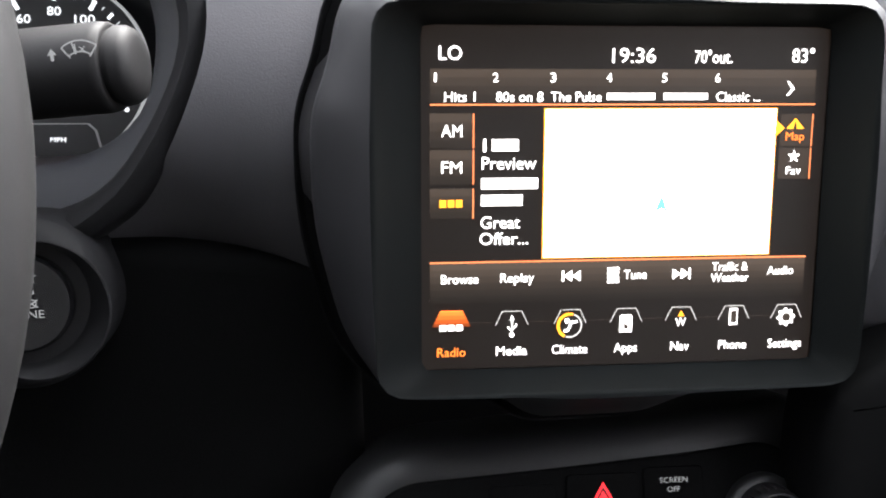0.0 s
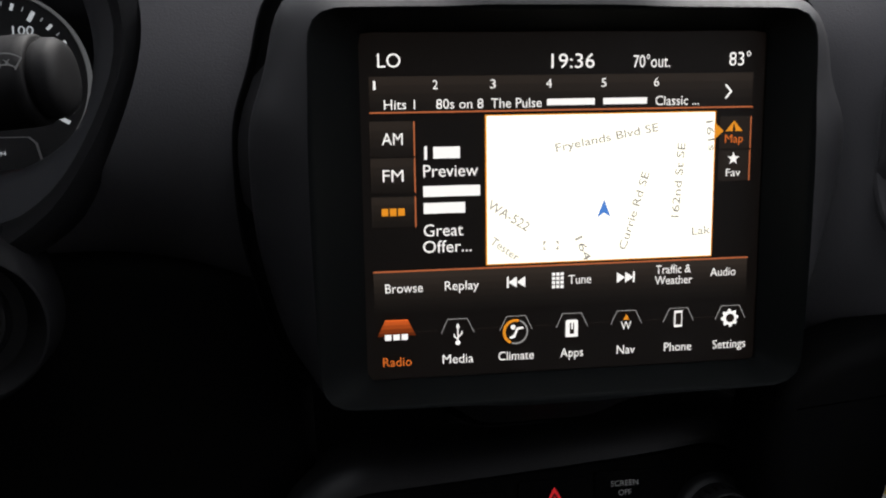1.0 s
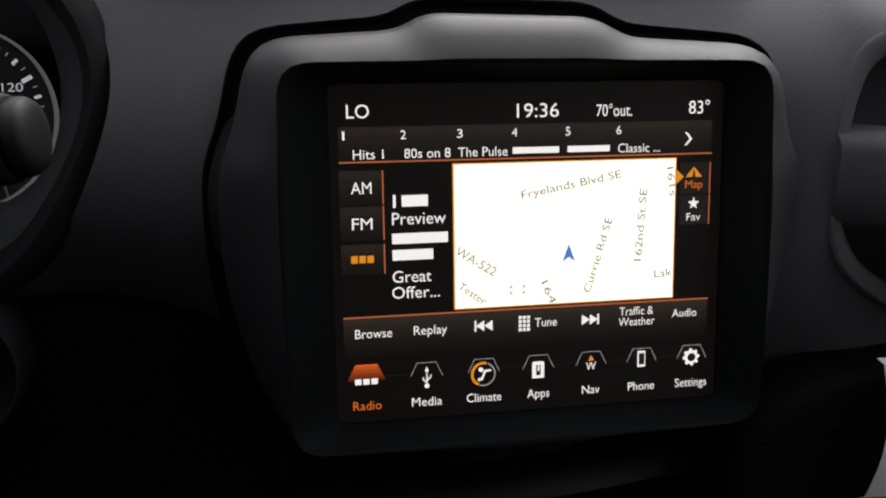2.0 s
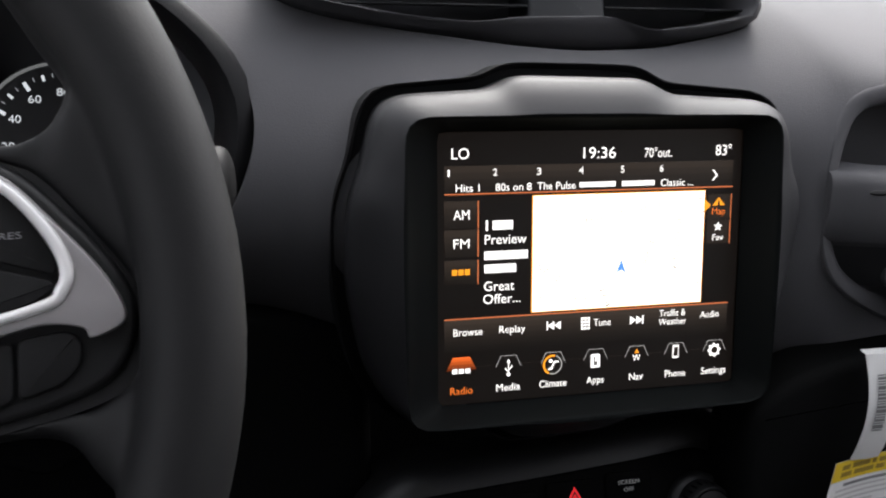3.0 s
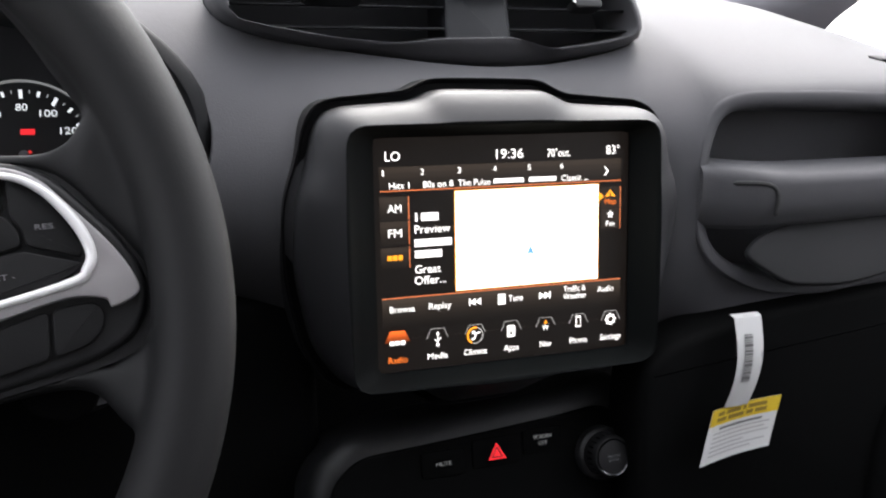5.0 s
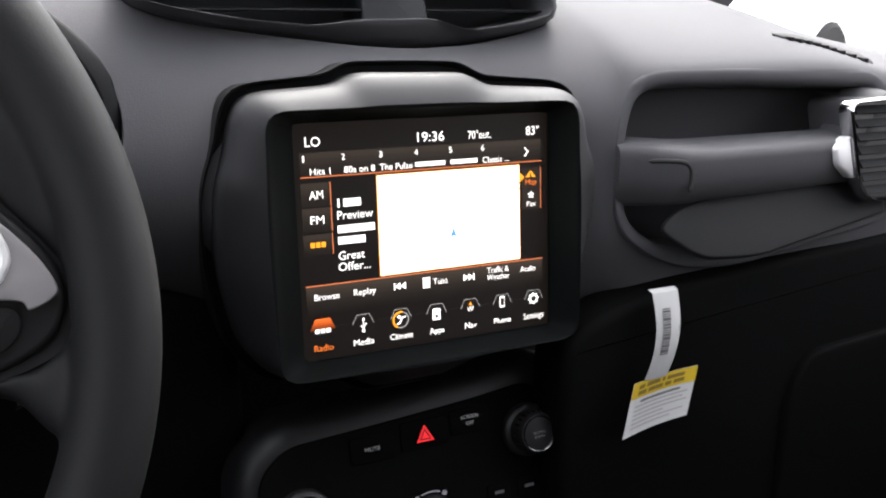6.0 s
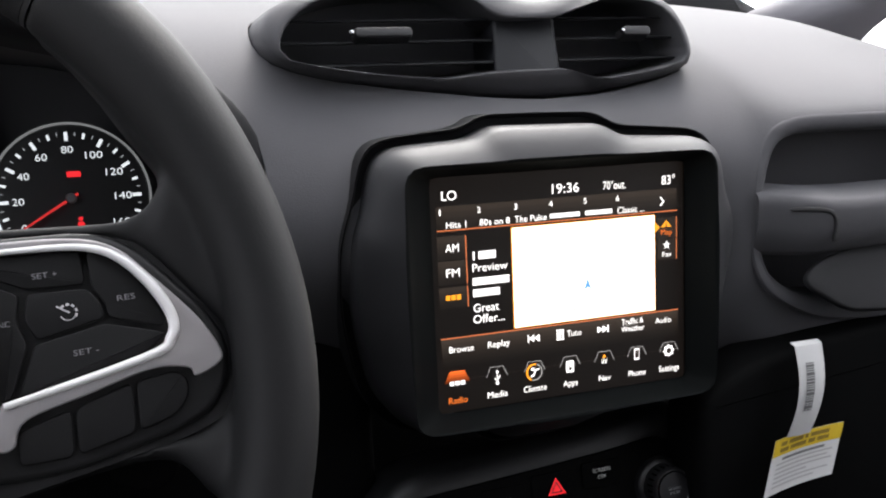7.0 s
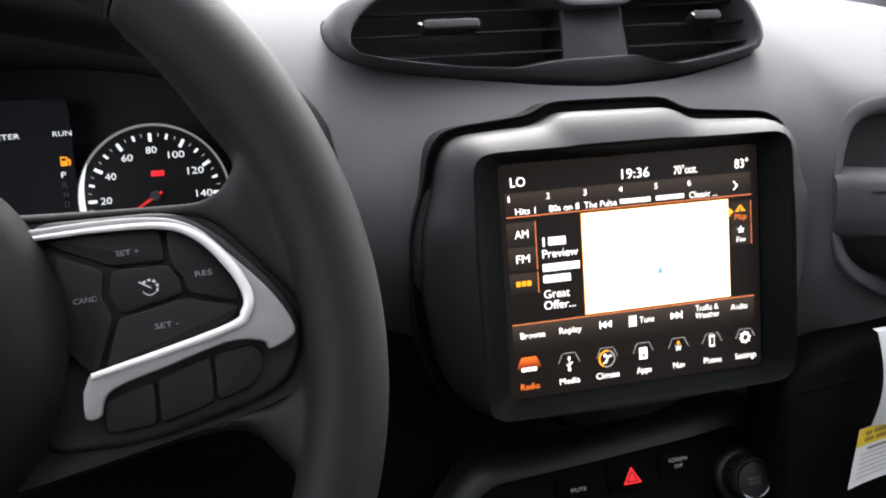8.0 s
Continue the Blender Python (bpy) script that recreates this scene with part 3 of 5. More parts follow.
display = part("display", slab(LCD, facing(0, 0, 0), 0.004), UI_BLACK, touchscreen, "glossy black colour display", smooth=False)


UI_TALL = 0.985


def ui(u, w, layer=1, spin=0.0):
    return facing(u, -0.0003 * layer, w * UI_TALL, 0, 0, spin)


def ui_rect(name, u0, w0, u1, w1, mat, layer=1, r=0.0):
    return part(name, rect(ui((u0 + u1) / 2, (w0 + w1) / 2, layer), u1 - u0, (w1 - w0) * UI_TALL, 0.00015, r), mat, display, smooth=False)


def ui_text(name, text, u, w, wid, hei, mat=None, spin=0.0, layer=3):
    return lettering(name, text, ui(u, w, layer, spin), wid, hei, mat or UI_WHITE, display, 0.0, "", 0.0)


def ui_shape(name, points, u, w, mat, layer=3, spin=0.0):
    return part(name, slab([Vector(p) for p in points], ui(u, w, layer, spin), 0.00012), mat, display, smooth=False)


def ui_ring(name, u, w, r0, r1, mat, a0=0.0, a1=360.0, layer=3, n=28):
    m = ui(u, w, layer)
    rows = [[m @ Vector((r * math.cos(radians(a)), r * math.sin(radians(a)), 0)) for a in np.linspace(a0, a1, n)] for r in (r0, r1)]
    return part(name, grid(rows), mat, display, smooth=False)


# top line and presets
ui_text("word", "LO", 0.0, -0.0004, 0.0096, 0.0057)
ui_text("clock", "19:36", 0.0783, -0.0012, 0.0189, 0.0060)
ui_text("outside_temperature", "70°out.", 0.1132, -0.0017, 0.0165, 0.0052)
ui_text("temperature", "83°", 0.1533, -0.0010, 0.0100, 0.0058)
for k, mat in enumerate(FADE[1:5]):
    ui_rect("preset_bar", -0.0085, -0.0070 - 0.0036 * (k + 1), 0.1600, -0.0070 - 0.0036 * k, mat)
ui_rect("line", -0.0085, -0.0224, 0.1602, -0.0217, UI_LINE, 2)
for n, u, wid in (("1", -0.0063, 0.0010), ("2", 0.0191, 0.0023), ("3", 0.0436, 0.0024), ("4", 0.0678, 0.0025), ("5", 0.0920, 0.0022), ("6", 0.1155, 0.0023)):
    ui_text("preset_number", n, u, -0.0106, wid, 0.0037)
for n, u, wid in (("Hits 1", 0.0040, 0.0130), ("80s on 8", 0.0294, 0.0201), ("The Pulse", 0.0537, 0.0219), ("Classic ...", 0.1251, 0.0198)):
    ui_text("preset_name", n, u, -0.0187, wid, 0.0040)
for u, wid in ((0.0775, 0.0210), (0.1016, 0.0195)):
    ui_rect("name_bar", u - wid / 2, -0.0200, u + wid / 2, -0.0172, UI_WHITE, 3)
ui_shape("arrow", [(-0.0018, 0.0030), (-0.0008, 0.0030), (0.0018, 0.0), (-0.0008, -0.0030), (-0.0018, -0.0030), (0.0006, 0.0)], 0.1485, -0.0152, UI_WHITE)

# band buttons
for name, w, h in (("AM", -0.0331, 0.0148), ("FM", -0.0487, 0.0148), ("", -0.0645, 0.0132)):
    for k, mat in enumerate(FADE[1:5]):
        ui_rect("band_button", -0.0088, w + h / 2 - h * (k + 1) / 4, 0.0096, w + h / 2 - h * k / 4, mat)
    ui_rect("line", 0.0096, w - h / 2, 0.0102, w + h / 2, UI_LINE, 2)
    if name:
        ui_text("band_name", name, 0.0006, w, 0.0088, 0.0050)
for k in range(3):
    ui_rect("logo_bar", -0.0046 + 0.0035 * k, -0.0660, -0.0018 + 0.0035 * k, -0.0628, UI_AMBER, 3)

# station text
ui_text("station_number", "1", 0.0146, -0.0393, 0.0012, 0.0056)
ui_rect("name_bar", 0.0178, -0.0418, 0.0292, -0.0368, UI_WHITE, 3)
ui_text("word", "Preview", 0.0252, -0.0470, 0.0235, 0.0052)
ui_rect("number_bar", 0.0133, -0.0582, 0.0378, -0.0535, UI_WHITE, 3)
ui_rect("number_bar", 0.0133, -0.0655, 0.0312, -0.0608, UI_WHITE, 3)
ui_text("word", "Great", 0.0217, -0.0728, 0.0171, 0.0052)
ui_text("word", "Offer...", 0.0233, -0.0800, 0.0211, 0.0052)

# map
ui_rect("map_edge", 0.0402, -0.0893, 0.1434, -0.0236, UI_AMBER, 1)
ui_rect("map", 0.0408, -0.0888, 0.1428, -0.0241, UI_MAP, 2)
ui_text("road_name", "Fryelands Blvd SE", 0.0938, -0.0343, 0.0465, 0.0035, UI_LABEL, 10)
ui_text("road_name", "Currie Rd SE", 0.1064, -0.0672, 0.0352, 0.0035, UI_LABEL, 73)
ui_text("road_name", "162nd St SE", 0.1265, -0.0541, 0.0328, 0.0035, UI_LABEL, 86)
ui_text("road_name", "WA-522", 0.0503, -0.0675, 0.0205, 0.0040, UI_LABEL, -32)
ui_text("road_name", "Tester", 0.0486, -0.0822, 0.0145, 0.0034, UI_LABEL, -36)
ui_text("road_name", "164", 0.0836, -0.0833, 0.0110, 0.0034, UI_LABEL, -66)
ui_text("road_name", "Lak", 0.1378, -0.0770, 0.0084, 0.0036, UI_LABEL, 4)
ui_text("road_name", "161s", 0.1410, -0.0345, 0.0130, 0.0032, UI_LABEL, -82)
ui_shape("cursor", [(0.0, 0.0042), (0.0030, -0.0036), (0.0, -0.0016), (-0.0030, -0.0036)], 0.0928, -0.0659, UI_BLUE)
for sx in (-1, 1):
    for sy in (-1, 1):
        u, w = 0.0690 + sx * 0.0034, -0.0814 + sy * 0.0019
        ui_shape("bracket", [(0, 0), (-0.0012 * sx, 0), (-0.0012 * sx, -0.0005 * sy), (-0.0005 * sx, -0.0005 * sy), (-0.0005 * sx, -0.0014 * sy), (0, -0.0014 * sy)], u, w, UI_LABEL)

# map and favourites tabs
ui_rect("tab", 0.1452, -0.0405, 0.1594, -0.0262, UI_PANEL)
ui_rect("tab", 0.1452, -0.0550, 0.1594, -0.0412, UI_PANEL)
ui_rect("line", 0.1594, -0.0405, 0.1599, -0.0262, UI_LINE, 2)
ui_rect("line", 0.1594, -0.0550, 0.1599, -0.0412, UI_LINE, 2)
ui_shape("pointer", [(-0.0020, 0.0038), (0.0022, 0.0), (-0.0020, -0.0038)], 0.1446, -0.0325, UI_AMBER)
ui_shape("map_icon", [(-0.0040, -0.0022), (0.0, 0.0024), (0.0040, -0.0022), (0.0008, -0.0022), (0.0003, 0.0008), (-0.0003, 0.0008), (-0.0008, -0.0022)], 0.1517, -0.0305, UI_AMBER)
ui_text("tab_name", "Map", 0.1518, -0.0360, 0.0084, 0.0036, UI_ORANGE)
ui_shape("star", [((0.0029 if k % 2 == 0 else 0.0012) * math.sin(k * math.pi / 5), (0.0029 if k % 2 == 0 else 0.0012) * math.cos(k * math.pi / 5)) for k in range(10)], 0.1519, -0.0450, UI_WHITE)
ui_text("tab_name", "Fav", 0.1520, -0.0512, 0.0068, 0.0034)

# tool row
for k, mat in enumerate(FADE):
    ui_rect("tool_bar", -0.0088, -0.0908 - 0.0030 * (k + 1), 0.1605, -0.0908 - 0.0030 * k, mat)
ui_rect("line", -0.0088, -0.0908, 0.1606, -0.0901, UI_LINE, 2)
for n, u, w, wid, hei in (("Browse", 0.0042, -0.0978, 0.0162, 0.0040), ("Replay", 0.0294, -0.0976, 0.0149, 0.0040), ("Tune", 0.0822, -0.0972, 0.0103, 0.0040), ("Traffic &", 0.1254, -0.0944, 0.0164, 0.0038), ("Weather", 0.1256, -0.0994, 0.0175, 0.0038), ("Audio", 0.1489, -0.0966, 0.0121, 0.0038)):
    ui_text("tool_name", n, u, w, wid, hei)
for u, s in ((0.0543, -1), (0.1024, 1)):
    for k in (-1, 0):
        ui_shape("skip_arrow", [(0.0, 0.0024), (0.0038 * s, 0.0), (0.0, -0.0024)], u + (k * 0.0038 + 0.0006) * s, -0.0973, UI_WHITE)
    ui_rect("skip_bar", u + 0.0046 * s - 0.0004, -0.0998, u + 0.0046 * s + 0.0004, -0.0948, UI_WHITE, 3)
for i in range(3):
    for j in range(4):
        ui_rect("grid_dot", 0.0703 + 0.0019 * i - 0.0007, -0.0945 - 0.0019 * j - 0.0007, 0.0703 + 0.0019 * i + 0.0007, -0.0945 - 0.0019 * j + 0.0007, UI_WHITE, 3)

# icon row
for n, u, wid in (("Radio", 0.0006, 0.0125), ("Media", 0.0273, 0.0137), ("Climate", 0.0534, 0.0160), ("Apps", 0.0788, 0.0105), ("Nav", 0.1039, 0.0085), ("Phone", 0.1284, 0.0129), ("Settings", 0.1531, 0.0158)):
    ui_text("icon_name", n, u, -0.1309, wid, 0.0040, UI_ORANGE if n == "Radio" else None)
    if n != "Radio":
        ui_shape("hexagon", [(-0.0074, -0.0010), (-0.0044, 0.0053), (0.0044, 0.0053), (0.0074, -0.0010), (0.00705, -0.0010), (0.0042, 0.0050), (-0.0042, 0.0050), (-0.00705, -0.0010)], u, -0.1180, UI_GREY)
    if n != "Settings":
        ui_rect("link_line", u + 0.0078, -0.1180, u + 0.0180, -0.1177, UI_PANEL, 2)
for k, mat in enumerate(RADIO_FADE):
    a, b = (0.0, 0.0006, 0.0022, 0.0040, 0.0058)[k], (0.0006, 0.0022, 0.0040, 0.0058, 0.0072)[k]
    ui_shape("radio_icon", [(-0.0048 - 0.5 * b, 0.0056 - b), (-0.0048 - 0.5 * a, 0.0056 - a), (0.0048 + 0.5 * a, 0.0056 - a), (0.0048 + 0.5 * b, 0.0056 - b)], 0.0006, -0.1176, mat)
for k in range(3):
    ui_rect("logo_bar", -0.0046 + 0.0036 * k, -0.1210, -0.0018 + 0.0036 * k, -0.1184, UI_WHITE, 4)
ui_rect("media_icon", 0.02710, -0.1236, 0.02760, -0.1162, UI_WHITE, 4)
ui_shape("media_icon", [(-0.0010, -0.0009), (0.0, 0.0012), (0.0010, -0.0009)], 0.02735, -0.1158, UI_WHITE, 4)
ui_ring("media_icon", 0.02735, -0.1236, 0.0, 0.0011, UI_WHITE)
ui_shape("media_icon", [(0.0, -0.0012), (0.0020, 0.0006), (0.0020, 0.0018), (0.0015, 0.0018), (0.0015, 0.0009), (0.0, -0.0005)], 0.02735, -0.1202, UI_WHITE, 4)
ui_shape("media_icon", [(0.0, -0.0012), (-0.0019, 0.0006), (-0.0019, 0.0016), (-0.0014, 0.0016), (-0.0014, 0.0009), (0.0, -0.0005)], 0.02735, -0.1212, UI_WHITE, 4)
ui_ring("climate_icon", 0.0532, -0.1200, 0.0046, 0.0058, UI_AMBER, 75, 245)
ui_ring("climate_icon", 0.0532, -0.1200, 0.0049, 0.0056, UI_GREY, -110, 70)
ui_shape("climate_icon", [(-0.0028, -0.0030), (-0.0006, -0.0026), (0.0008, 0.0010), (0.0034, 0.0014), (0.0030, 0.0022), (0.0002, 0.0020), (-0.0012, -0.0014), (-0.0030, -0.0020)], 0.0534, -0.1200, UI_WHITE, 4)
ui_ring("climate_icon", 0.0520, -0.1178, 0.0, 0.0011, UI_WHITE)
ui_shape("apps_icon", [(-0.0028, -0.0042), (0.0028, -0.0042), (0.0028, 0.0030), (0.0020, 0.0036), (-0.0020, 0.0036), (-0.0028, 0.0030)], 0.0787, -0.1194, UI_WHITE, 3)
ui_rect("apps_icon", 0.0777, -0.1222, 0.0797, -0.1172, UI_PANEL, 4)
ui_rect("apps_icon", 0.0783, -0.1200, 0.0791, -0.1172, UI_WHITE, 5)
ui_text("nav_icon", "W", 0.1038, -0.1196, 0.0048, 0.0038)
ui_shape("nav_icon", [(-0.0014, -0.0011), (0.0, 0.0014), (0.0014, -0.0011)], 0.1038, -0.1158, UI_AMBER, 4)
ui_shape("phone_icon", [(-0.0019, -0.0038), (0.0019, -0.0038), (0.0019, 0.0038), (-0.0019, 0.0038)], 0.1283, -0.1178, UI_WHITE, 3)
ui_rect("phone_icon", 0.12695, -0.1205, 0.12965, -0.1150, UI_PANEL, 4)
gear = []
for k in range(32):
    r = 0.0042 if k % 4 in (0, 1) else 0.0033
    gear.append((r * math.cos(2 * math.pi * k / 32), r * math.sin(2 * math.pi * k / 32)))
ui_shape("settings_icon", gear, 0.1530, -0.1186, UI_WHITE, 3)
ui_ring("settings_icon", 0.1530, -0.1186, 0.0, 0.0020, UI_PANEL, layer=4)

# ---- centre air vents ----
vents = empty("air_vent", S(0.045, 0.03, 0.06))
tagged(vents, "twin black centre air vents in a grey plastic housing", "air vent")


def pod_ring(f, v, grow=0.0):
    """A ring between the pod's outline (f = 0) and its mouth (f = 1)."""
    out = []
    for p, q in zip(POD, MOUTH):
        r = p.lerp(q, f)
        r = r + (r - Vector(POD_MID)).normalized() * grow
        fall = 0.012 * (1 - f) * max(0.0, (POD_MID[1] - p.y) / 0.037)
        out.append(S(r.x, v + 0.018 + 0.30 * (r.y - 0.09) + fall, r.y))
    return out


part("housing", grid([pod_ring(0, 0.11), pod_ring(0, 0.046), pod_ring(0.04, 0.0390), pod_ring(0.14, 0.0340), pod_ring(0.38, 0.0300), pod_ring(0.70, 0.0278), pod_ring(0.88, 0.0270), pod_ring(0.96, 0.0275), pod_ring(1.0, 0.0300), pod_ring(1.0, 0.040, -0.0010), pod_ring(1.0, 0.062, -0.003)], True), COLLAR, vents, "dark grey rounded vent collar with a dipped top", angle=70)
part("divider", slab(rounded([(0.0545, 0.066), (0.1035, 0.066), (0.1045, 0.117), (0.0590, 0.117)], 0.003), facing(0.0, 0.0300, 0, 16.7), 0.05, 0.003), DIVIDER, vents, "dark plate between the two vents")
part("well", grid([pod_ring(1.0, 0.058, -0.0005), pod_ring(1.0, 0.080, -0.004)], True, None, (False, True)), VENT_WELL, vents)
for outline, mid_u in ((VENT_A, -0.018), (VENT_B, 0.137)):
    for w in (0.0810, 0.0955, 0.1095):
        xs = [p for p, q in zip(outline, [*outline[1:], outline[0]])]
        cross = []
        for p, q in zip(outline, [*outline[1:], outline[0]]):
            if (p.y - w) * (q.y - w) < 0:
                cross.append(p.x + (q.x - p.x) * (w - p.y) / (q.y - p.y))
        if len(cross) < 2:
            continue
        a, b = min(cross) + 0.001, max(cross) - 0.001
        rows = [[S(u, 0.064 + 0.3 * (w - 0.09) + y, w + z) for y, z in ((-0.0062, -0.0012), (-0.0070, -0.0004), (-0.0062, 0.0006), (0.016, 0.0030), (0.016, 0.0010))] for u in np.linspace(a, b, 7)]
        part("slat", grid(rows, True, None, (True, True)), SLAT, vents)
for u, w in ((-0.022, 0.0995), (0.1585, 0.0980)):
    tab = part("tab", slab(box_outline(-0.019 if u < 0 else -0.012, -0.0035, 0.019 if u < 0 else 0.010, 0.0035, 0.003), facing(u + (0.0015 if u < 0 else 0.0045), 0.0500, w + 0.002, 18), 0.012, 0.0015), BLACK, vents, "black vent slider tab")
    part("bead", lathe([(0.0001, 0.0020), (0.0014, 0.0014), (0.0018, 0.0), (0.0014, -0.001)], facing(u + 0.0045 - (0.025 if u < 0 else 0.014), 0.0480, w + 0.0015), 12), CHROME, tab)
for u in (0.0690, 0.0920):
    m = STACK @ Matrix.Translation((u, 0.098, 0.1340)) @ Matrix.Rotation(radians(14), 4, "X")
    clip = part("top_tab", lathe([(0.0001, 0.0026), (0.0035, 0.0022), (0.0062, 0.0008), (0.0074, -0.0022)], m, 20), PAD, vents, "rounded grey tab on the housing")
    part("clip_edge", rect(m @ Matrix.Translation((0.0070, -0.001, 0.0012)) @ Matrix.Rotation(radians(35), 4, "Y"), 0.0030, 0.0060, 0.0010), GASKET, clip, smooth=False)

# ---- light sensor on the dash top ----
sensor = tagged(part("light_sensor", lathe([(0.0062, -0.004), (0.0062, 0.0006), (0.0053, 0.0028), (0.0031, 0.0045), (0.0001, 0.0051)], Matrix.Translation((-0.099, 0.335, 1.1845)), 24), PAPER), "small white domed light sensor on the dash top", "sensor")

# ---- control panel under the screen ----
controls = empty("control_panel", S(0.08, 0.04, -0.26))
tagged(controls, "black climate and radio control panel with knobs", "control panel")
CP = facing(-0.002, 0.0225, -0.2095, 10)
part("surround", slab(rounded([(-0.062, -0.20), (-0.055, 0.0), (-0.024, 0.024), (0.06, 0.030), (0.13, 0.0365), (0.178, 0.0435), (0.191, 0.0385), (0.2060, 0.018), (0.2080, -0.030), (0.210, -0.20)], [0.02, 0.02, 0.02, 0.02, 0.02, 0.008, 0.010, 0.02, 0.02, 0.02]), CP @ Matrix.Translation((0, 0, -0.004)), 0.06, 0.016), BLACK, controls, "black plastic surround", angle=60)
# face colour carries the shade below the screen
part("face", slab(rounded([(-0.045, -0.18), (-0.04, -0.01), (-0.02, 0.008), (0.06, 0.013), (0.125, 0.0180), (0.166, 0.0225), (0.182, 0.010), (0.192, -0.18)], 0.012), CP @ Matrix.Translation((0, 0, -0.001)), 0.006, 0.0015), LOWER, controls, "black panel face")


def key(u, w, wid, hei):
    return part("button", slab(box_outline(-wid / 2, -hei / 2, wid / 2, hei / 2, 0.003), CP @ Matrix.Translation((u, w, 0.0002)), 0.003, 0.0005), LOWER, controls)


def on_panel(u, w, lift=0.0006, spin=0.0):
    return CP @ Matrix.Translation((u, w, lift)) @ Matrix.Rotation(radians(spin), 4, "Z")


haz = key(0.0796, 0.000, 0.036, 0.020)
for s, mat in ((0.0078, RED_GLOW), (0.0054, BLACK), (0.0036, RED_GLOW)):
    tri = [Vector((s * math.sin(2 * math.pi * k / 3), s * math.cos(2 * math.pi * k / 3) - 0.0016)) for k in range(3)]
    part("triangle", slab(tri, on_panel(0.0796, 0.0, 0.0006 + (0.0078 - s) * 0.05), 0.0001), mat, haz, "red lit warning triangle", smooth=False)
so = key(0.115, 0.003, 0.030, 0.018)
lettering("word", "SCREEN", on_panel(0.115, 0.0058), 0.0140, 0.0026, BACKLIT, so, 0.0002)
lettering("word", "OFF", on_panel(0.115, 0.0012), 0.0064, 0.0026, BACKLIT, so, 0.0002)
mu = key(0.040, -0.003, 0.032, 0.018)
lettering("word", "MUTE", on_panel(0.040, -0.003), 0.0110, 0.0026, BACKLIT, mu, 0.0002)


def knob(u, w, r, long, name="knob", word=""):
    m = on_panel(u, w, 0.0)
    k = part(name, lathe([(r * 1.22, -0.003), (r * 1.22, 0.003), (r * 1.12, 0.005), (r * 1.0, 0.006), (r * 0.98, long * 0.6), (r * 0.94, long - 0.003), (r * 0.86, long - 0.0006), (r * 0.70, long)], m, 40), BLACK, controls, "black turning knob with a chrome ring")
    part("chrome_ring", lathe([(r * 0.74, long - 0.0002), (r * 0.76, long + 0.0006), (r * 0.79, long + 0.0007), (r * 0.81, long - 0.0002)], m, 40, None, (False, False)), KNOB_RING, k, "thin chrome ring")
    part("cap", lathe([(r * 0.70, long - 0.0004), (r * 0.55, long - 0.0012), (0.0001, long - 0.0014)], m, 32), GLOSS, k)
    for a in range(24):
        t = 2 * math.pi * a / 24
        mm = m @ Matrix.Rotation(t, 4, "Z") @ Matrix.Translation((r * 0.985, 0, long * 0.55))
        part("grip", rect(mm @ Matrix.Rotation(radians(90), 4, "Y"), long * 0.5, 0.0010, 0.0008), GLOSS, k, smooth=False)
    return k, m


k1, m1 = knob(-0.012, -0.040, 0.0165, 0.020)
pw = m1 @ Matrix.Translation((0, 0, 0.0188))
part("power_mark", grid([[pw @ Vector((r * math.cos(radians(a)), r * math.sin(radians(a)), 0.0004)) for a in np.linspace(120, 420, 24)] for r in (0.0036, 0.0043)]), DIMPRINT, k1, "grey power mark", smooth=False)
part("power_mark", rect(pw @ Matrix.Translation((0, 0.0036, 0.0004)), 0.0008, 0.0042, 0.0002), DIMPRINT, k1, smooth=False)
k2, m2 = knob(0.160, -0.012, 0.0160, 0.020)
lettering("word", "BROWSE", m2 @ Matrix.Translation((0, 0.0012, 0.0208)), 0.0100, 0.0018, DIMPRINT, k2, 0.0004)
lettering("word", "ENTER", m2 @ Matrix.Translation((0, -0.0018, 0.0208)), 0.0085, 0.0018, DIMPRINT, k2, 0.0004)
k3, m3 = knob(0.079, -0.062, 0.0150, 0.018)
part("fan_scale", grid([[on_panel(0.079, -0.062, 0.0016) @ Vector((r * math.cos(radians(a)), r * math.sin(radians(a)), 0)) for a in np.linspace(70, 110, 12)] for r in (0.0205, 0.0215)]), PRINT, k3, smooth=False)
for a in (60, 120):
    for spin in (0, 60, 120):
        mm = on_panel(0.079 + 0.021 * math.cos(radians(a)), -0.062 + 0.021 * math.sin(radians(a)), 0.0016, spin)
        part("fan_mark", rect(mm, 0.0040, 0.0010, 0.0001), PRINT, k3, smooth=False)
part("red_mark", slab([Vector(p) for p in ((-0.0035, -0.001), (0.0, 0.0014), (0.0035, -0.001), (0.0, 0.0002))], on_panel(0.103, -0.053, 0.0014), 0.0001), RED_DIM, controls, smooth=False)
for u, w in ((0.133, -0.054), (0.158, -0.054)):
    b = key(u, w, 0.018, 0.014)
    part("print_bar", rect(on_panel(u, w + 0.001, 0.0014), 0.0075, 0.0022, 0.0001), DIMPRINT, b, smooth=False)

# ---- airbag notice hanging on the glovebox ----
notice = empty("hanging_tag", S(0.24, -0.028, -0.18))
tagged(notice, "white and yellow paper notice hanging from the glovebox edge", "paper tag")
rows = []
for k in range(13):
    f = k / 12
    w = -0.1180 - 0.0625 * f
    c = 0.2455 - 0.0085 * f + 0.0028 * math.sin(math.pi * f)
    half = 0.0116 - 0.0016 * f
    v = -0.0285 - 0.006 * math.sin(math.pi * f * 0.9)
    rows.append([S(c - half, v, w), S(c, v - 0.0008, w), S(c + half, v + 0.001, w)])
